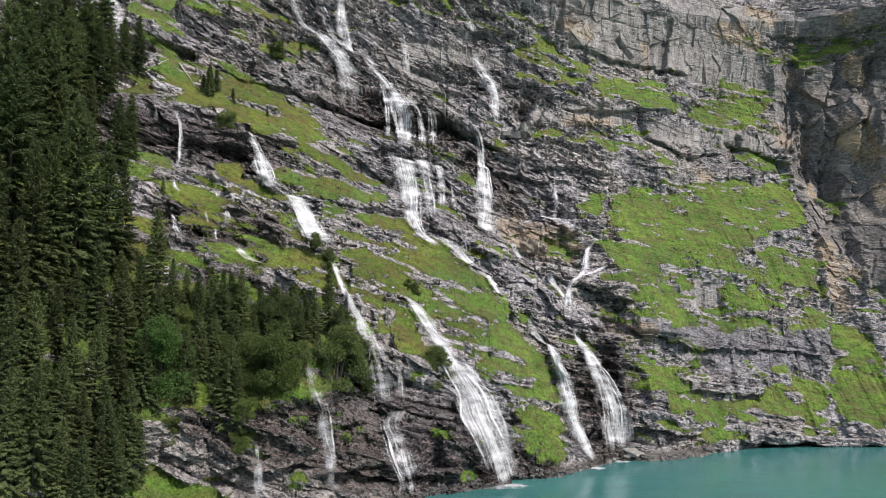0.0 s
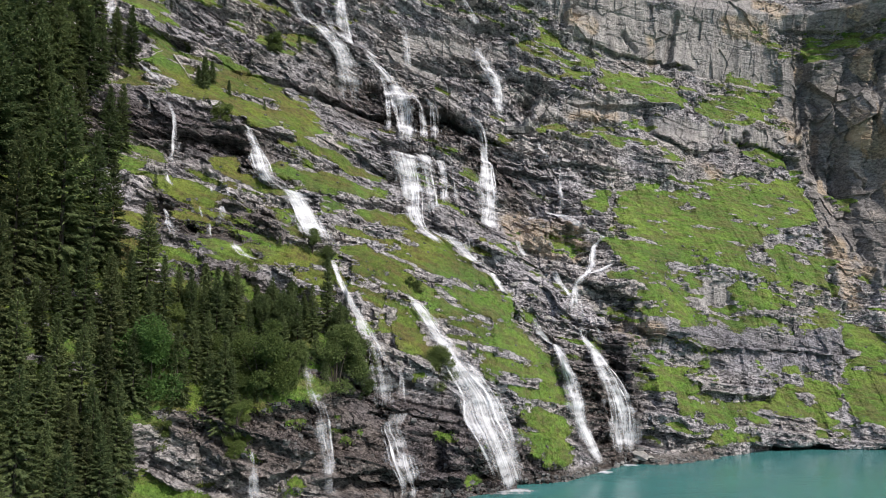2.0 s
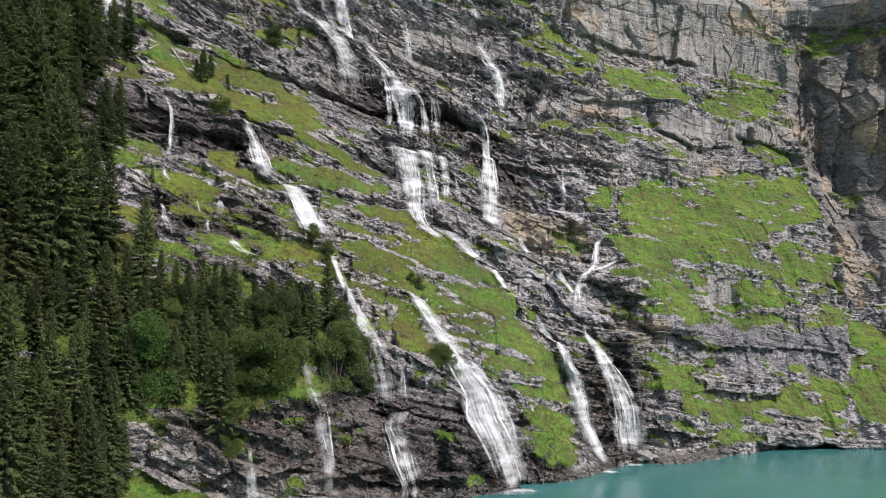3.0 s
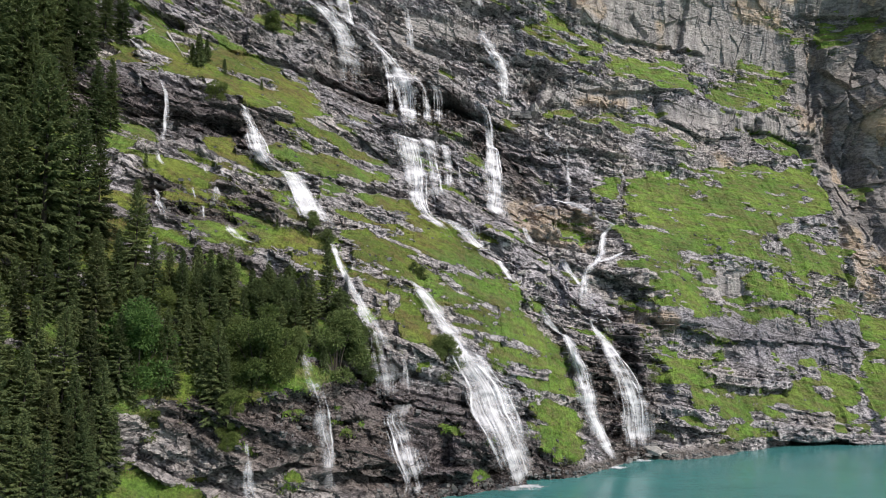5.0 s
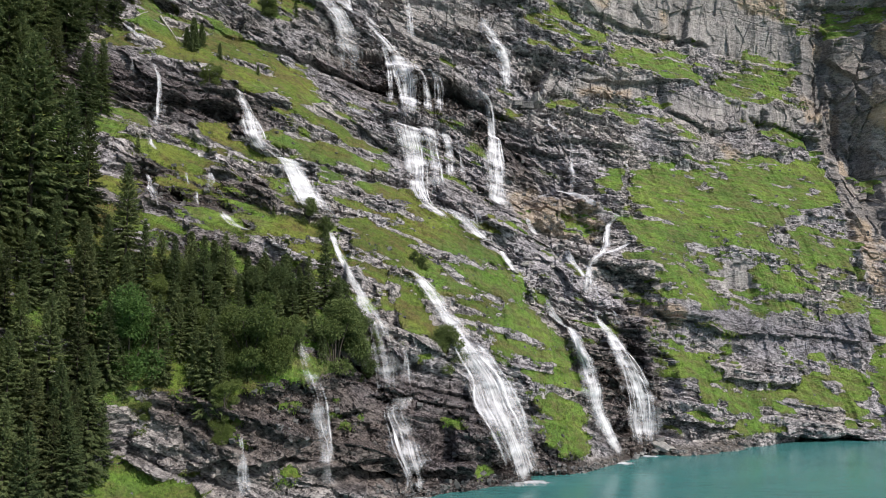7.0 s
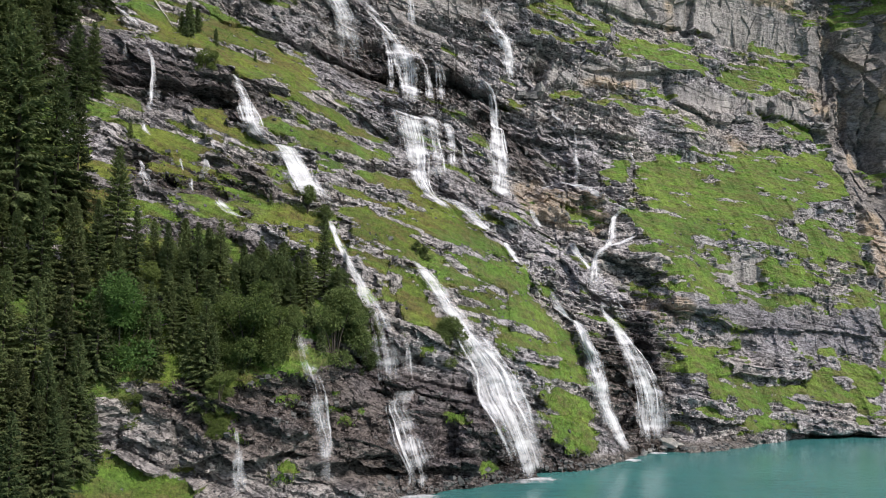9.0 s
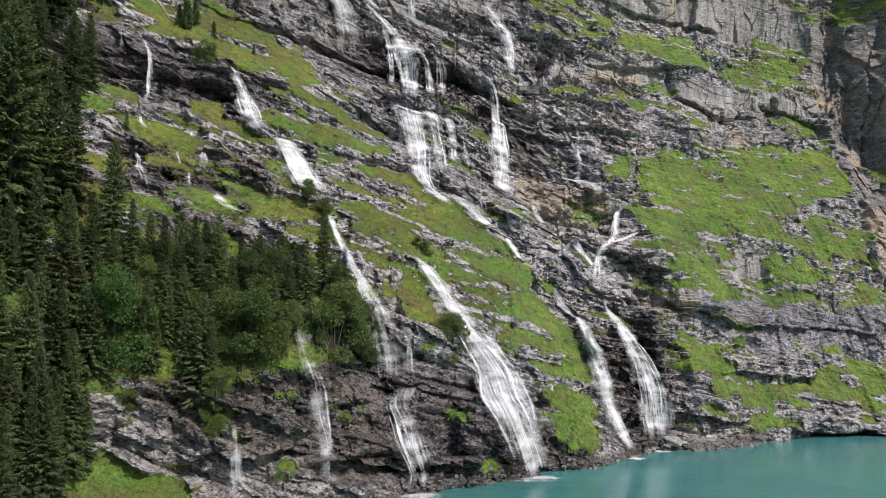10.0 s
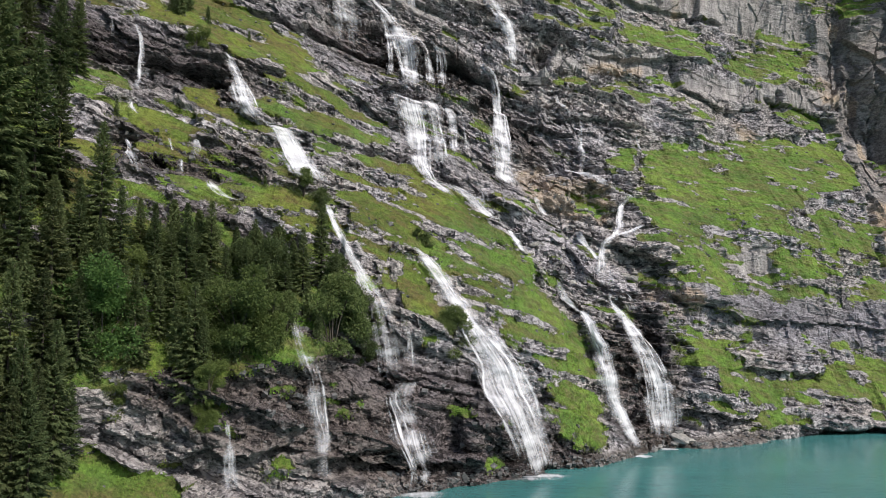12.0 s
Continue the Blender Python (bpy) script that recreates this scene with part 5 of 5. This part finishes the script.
def spruce(seed, height=14.0, spread=0.20, mat=None, thin=1.0):
    """A spruce: trunk, and a crown of layered drooping boughs, each a flat fan of twigs."""
    r = random.Random(seed)
    root = new("spruce_tree")
    bend = r.uniform(-0.2, 0.2)
    pts = [(bend * (t / 8) ** 2, 0, -1.2 + (height + 1.0) * t / 8) for t in range(9)]
    v, f = cone(pts, [0.016 * height * (1 - t / 8.3) + 0.01 for t in range(9)], 8)
    part("trunk", mesh_from("trunk", v, f, BARK, False), root)
    verts, faces = [], []
    scale = height / 14
    z = 0.03 * height
    while z < height * 0.99:
        up = z / height
        reach = spread * height * (1 - up) ** 0.82 * min(1, 0.55 + 3 * up) + 0.10 * scale
        first = r.uniform(0, 6.28)
        boughs = r.randint(5, 7)
        for k in range(boughs):
            if r.random() < 0.12:
                continue
            a = first + 6.283 * k / boughs + r.uniform(-0.35, 0.35)
            length = reach * r.uniform(0.62, 1.18)
            base = z + r.uniform(-0.22, 0.22) * scale * (1 - up)
            rise, sag, lift = 0.05 + 0.75 * up, 0.75 - 0.45 * up, 0.28
            out, side = Vector((math.cos(a), math.sin(a), 0)), Vector((-math.sin(a), math.cos(a), 0))
            n = max(4, int(length / (0.135 * thin)))
            for i in range(n + 1):
                t = 0.12 + 0.88 * i / n
                p = out * length * t + Vector((0, 0, base + length * (rise * t - sag * t * t + lift * t ** 4)))
                slope = rise - 2 * sag * t + 4 * lift * t ** 3
                twig = (0.16 + 0.34 * length * (1 - t) * min(1, 3 * t) + 0.12 * r.random()) * min(1, 0.55 + 0.45 * scale)
                for turn in (-1, 1):
                    b = r.uniform(0.5, 1.0)
                    way = out * math.cos(b) + side * turn * math.sin(b) + Vector((0, 0, 0.55 * slope + r.uniform(-0.55, 0.15)))
                    spray(verts, faces, p + Vector((0, 0, r.uniform(-0.05, 0.05))), way, twig * r.uniform(0.8, 1.25), r.uniform(0.07, 0.12) * (0.6 + 0.5 * scale), r.uniform(-0.7, 0.7))
                    if twig > 0.42:
                        mid = p + way.normalized() * twig * 0.55
                        spray(verts, faces, mid, out + side * turn * 0.2 + Vector((0, 0, r.uniform(-0.6, 0))), twig * 0.6, 0.08, r.uniform(-0.9, 0.9))
                if r.random() < 0.45:
                    spray(verts, faces, p, out * 0.35 + side * r.uniform(-0.4, 0.4) + Vector((0, 0, -1)), r.uniform(0.2, 0.38) * (0.5 + 0.5 * scale), 0.09, r.uniform(0, 3))
        z += r.uniform(0.42, 0.60) * (0.42 + 0.58 * (1 - up)) * scale
    spray(verts, faces, (bend, 0, height * 0.96), (0, 0.02, 1), 0.07 * height, 0.05, 0)
    part("crown", mesh_from("crown", verts, faces, mat or NEEDLES), root)
    return root


def shrub(seed, kind, height=6.0):
    """A leafy shrub or small tree: stems and clumps of small leaves with gaps."""
    r = random.Random(seed)
    root = new("shrub")
    lumps = []
    for k in range(20):
        a, h = r.uniform(0, 2 * math.pi), r.uniform(0.06, 0.92)
        reach = height * 0.36 * math.sqrt(max(0.05, 1 - (2 * h - 0.9) ** 2)) * r.uniform(0.3, 1)
        c = Vector((reach * math.cos(a), reach * math.sin(a), h * height))
        lumps.append((c, height * r.uniform(0.10, 0.19)))
        v, f = cone([(0, 0, -0.6), (c.x * 0.4, c.y * 0.4, c.z * 0.5), tuple(c)], [0.012 * height, 0.008 * height, 0.004 * height], 5)
        if k < 7:
            part("stem", mesh_from("stem", v, f, BARK, False), root)
    verts, faces = [], []
    for c, size in lumps:
        for k in range(560):
            d = Vector((r.gauss(0, 1), r.gauss(0, 1), r.gauss(0, 1))).normalized() * size * r.uniform(0.45, 1.15)
            d.z *= 0.8
            way = d.normalized() + Vector((r.uniform(-0.8, 0.8), r.uniform(-0.8, 0.8), r.uniform(-0.5, 0.6)))
            spray(verts, faces, c + d, way, r.uniform(0.12, 0.24), r.uniform(0.04, 0.08), r.uniform(0, 3))
    part("crown", mesh_from("crown", verts, faces, LEAVES[kind]), root)
    return root


def stand(x, z, sink=0.0):
    """The place on the mountainside at (x, z)."""
    return Vector((x, float(height_at(x, z)) + sink, z))


pick = random.Random(5)
KINDS = [spruce(s, 14, w, NEEDLES_WARM if s == 4 else NEEDLES, d) for s, w, d in ((1, 0.19, 0.72), (2, 0.22, 0.75), (3, 0.17, 0.7), (4, 0.20, 0.75), (5, 0.24, 0.8), (6, 0.21, 0.8))]
used = set()


def plant(protos, x, z, height, base, label, category, group):
    proto = pick.choice(protos)
    size = height / base
    m = Matrix.Translation(stand(x, z, 0.3)) @ Matrix.Rotation(pick.uniform(0, 6.28), 4, "Z") @ Matrix.Diagonal((size * pick.uniform(0.9, 1.1), size * pick.uniform(0.9, 1.1), size, 1))
    if proto not in used:
        used.add(proto)
        tree = proto
        tree.matrix_basis = m
    else:
        tree = copy_thing(proto, m @ Matrix.Diagonal((*[1 / s for s in proto.scale], 1)))
    return tagged(tree, label, category, group)


for x, z, h in SPRUCES:
    plant(KINDS, x, z, h, 14, "tall dark green spruce on the steep grassy slope" if h > 11 else "dark green spruce among the trees of the slope", "tree", "spruces of the slope")
YOUNG = [spruce(s, 3.5, 0.24) for s in (11, 12)]
for x, z, h in SAPLINGS:
    plant(YOUNG, x, z, h, 3.5, "small young spruce growing on a grass ledge", "tree", "young spruces on the ledges")
# the undergrowth between the trunks
held = [(x, z) for x, z, _ in SPRUCES]
while len(held) < len(SPRUCES) + 46:
    x, z = pick.uniform(-47, -13), pick.uniform(4, 27)
    if 11 + 0.25 * (x + 15) * -0.2 < z < 27 - 0.18 * (x + 47) and min(math.dist((x, z), q) for q in held) > 1.7 and (x < -31 or z > 13):
        held.append((x, z))
        plant(YOUNG, x, z, pick.uniform(3.2, 5.8), 3.5, "young dark green spruce in the undergrowth of the forest", "tree", "young spruces of the forest")
for kind, label in (("shrub", "rounded olive green shrub on the wet rocky slope"), ("dark", "dark green leafy shrub beside the waterfall"),
                    ("bright", "fresh bright green broadleaf tree among dark spruces")):
    protos = [shrub(20 + len(kind), kind)]
    for x, z, h, k in SHRUBS:
        if k == kind:
            plant(protos, x, z, h, 6.0, label, "shrub", "shrubs of the slope")


def stone(seed, flat=0.6):
    """A broken block of limestone with chipped corners."""
    r = random.Random(seed)
    bm = bmesh.new()
    bmesh.ops.create_cube(bm, size=1)
    bmesh.ops.subdivide_edges(bm, edges=bm.edges[:], cuts=7, use_grid_fill=True)
    planes = [(Vector((r.uniform(-1, 1), r.uniform(-1, 1), r.uniform(-0.6, 1))).normalized(), r.uniform(0.36, 0.52)) for _ in range(9)]
    for v in bm.verts:
        for way, reach in planes:
            over = v.co.dot(way) - reach
            if over > 0:
                v.co -= way * over
        v.co += v.co.normalized() * (0.10 * noise.noise(v.co * 2.5 + Vector((seed, 0, 0))) + 0.06 * noise.noise(v.co * 6) + 0.03 * noise.noise(v.co * 15))
        v.co.x += 0.2 * v.co.z
        v.co.z *= flat
    me = bpy.data.meshes.new("boulder")
    bm.to_mesh(me)
    bm.free()
    me.materials.append(STONE)
    return me


STONES = [stone(s, f) for s, f in ((1, 0.55), (2, 0.75), (3, 0.45), (4, 0.65))]
for _ in range(46):
    BOULDERS.append((pick.uniform(9, 31), pick.uniform(22.5, 37), pick.uniform(0.6, 1.3) + pick.random() ** 4))
for x, z, size in BOULDERS:
    ob = new("boulder", pick.choice(STONES))
    p = stand(x, z, -0.1 * size)
    ob.matrix_basis = Matrix.Translation(p) @ pose(0, 0, 0, pick.uniform(-15, 15), pick.uniform(-15, 15), pick.uniform(0, 360)) @ Matrix.Diagonal((size, size * 0.8, size * 0.8, 1))
    tagged(ob, "large fallen block of grey limestone on the slope" if size > 2 else "grey limestone block in the gully of the brook" if z > 5 else "grey limestone block lying at the lake shore", "rock", "fallen rocks")

for x0, z0, x1, z1 in LOGS:
    a, b = stand(x0, z0, -0.35), stand(x1, z1, -0.35)
    way = b - a
    turn = way.to_track_quat("Z", "Y").to_matrix().to_4x4()
    v, f = cone([(0.05 * math.sin(k), 0.04 * math.cos(2 * k), way.length * k / 5) for k in range(6)], [0.19 - 0.025 * k for k in range(6)], 7)
    ob = new("fallen_trunk", mesh_from("fallen_trunk", v, f, DEADWOOD, False))
    ob.matrix_basis = Matrix.Translation(a) @ turn
    tagged(ob, "bleached dead tree trunk lying on the grass slope", "log", "dead trunks")


def scatter(weight, count, seed):
    """Random places of the field, more where weight is high."""
    g = np.random.RandomState(seed)
    w = weight.ravel() / weight.sum()
    at = g.choice(w.size, count, p=w)
    return np.stack([X, Y, Z], -1).reshape(-1, 3)[at] + g.uniform(-0.1, 0.1, (count, 3)), g


# grass tufts: bent three-cornered blades in clumps
count = 36000
p, g = scatter((GRASS > 0.4) * (0.3 + (GRASS < 0.85)) * smooth((Z + 0.5) / 1.0) * (200.0 / Y) ** 2 * (X > -62), count, 3)
verts = []
for k in range(4):
    a, h = g.uniform(0, 2 * np.pi, count), g.uniform(0.25, 0.6, count)
    lean = np.stack([0.35 * np.cos(a), -0.35 + 0.2 * np.sin(a), g.uniform(-0.8, 0.1, count)], -1) * h[:, None]
    side = np.stack([np.ones(count), 0 * a, g.uniform(-0.3, 0.3, count)], -1) * g.uniform(0.03, 0.08, count)[:, None]
    foot = p + np.stack([0.3 * np.cos(a * 3 + k), 0.05 - 0 * a, 0.25 * np.sin(a * 2 + k)], -1)
    verts.append(np.stack([foot - side, foot + side, foot + lean], 1))
verts = np.concatenate(verts, 1).reshape(-1, 3)
tufts = mesh_from("grass", verts, np.arange(len(verts)).reshape(-1, 3), TURF)
tagged(new("grass", tufts), "tufts of bright green alpine grass on the slopes", "grass", kind="stuff")

# loose stones on the turf edges, in the gullies and along the shore
count = 6500
shore = np.exp(-((Z + 0.4) / 0.9) ** 2) * 3
p, g = scatter(((GRASS > 0.1) * (GRASS < 0.6) + 0.05 + shore + 0.6 * OCHRES) * (200.0 / Y) ** 2 * (X > -62), count, 4)
cube = np.array([(a, b, c) for a in (-1, 1) for b in (-1, 1) for c in (-1, 1)], float)
cube_faces = np.array([(0, 1, 3, 2), (4, 6, 7, 5), (0, 4, 5, 1), (2, 3, 7, 6), (0, 2, 6, 4), (1, 5, 7, 3)])
size = 0.10 + 0.28 * g.uniform(0, 1, (count, 1, 1)) ** 3
jag = cube[None] * g.uniform(0.5, 1.1, (count, 8, 3)) * np.array((1, 0.9, 0.6))
a = g.uniform(0, 6.28, count)[:, None]
turned = np.stack([jag[..., 0] * np.cos(a) - jag[..., 1] * np.sin(a), jag[..., 0] * np.sin(a) + jag[..., 1] * np.cos(a), jag[..., 2]], -1)
b = g.uniform(0, 6.28, count)[:, None]
turned = np.stack([turned[..., 0], turned[..., 1] * np.cos(b) - turned[..., 2] * np.sin(b), turned[..., 1] * np.sin(b) + turned[..., 2] * np.cos(b)], -1)
verts = (p[:, None] + turned * size).reshape(-1, 3)
faces = (cube_faces[None] + 8 * np.arange(count)[:, None, None]).reshape(-1, 4)
tagged(new("rubble", mesh_from("rubble", verts, faces, STONE)), "loose grey stones on the slopes and the shore", "rubble", kind="stuff")
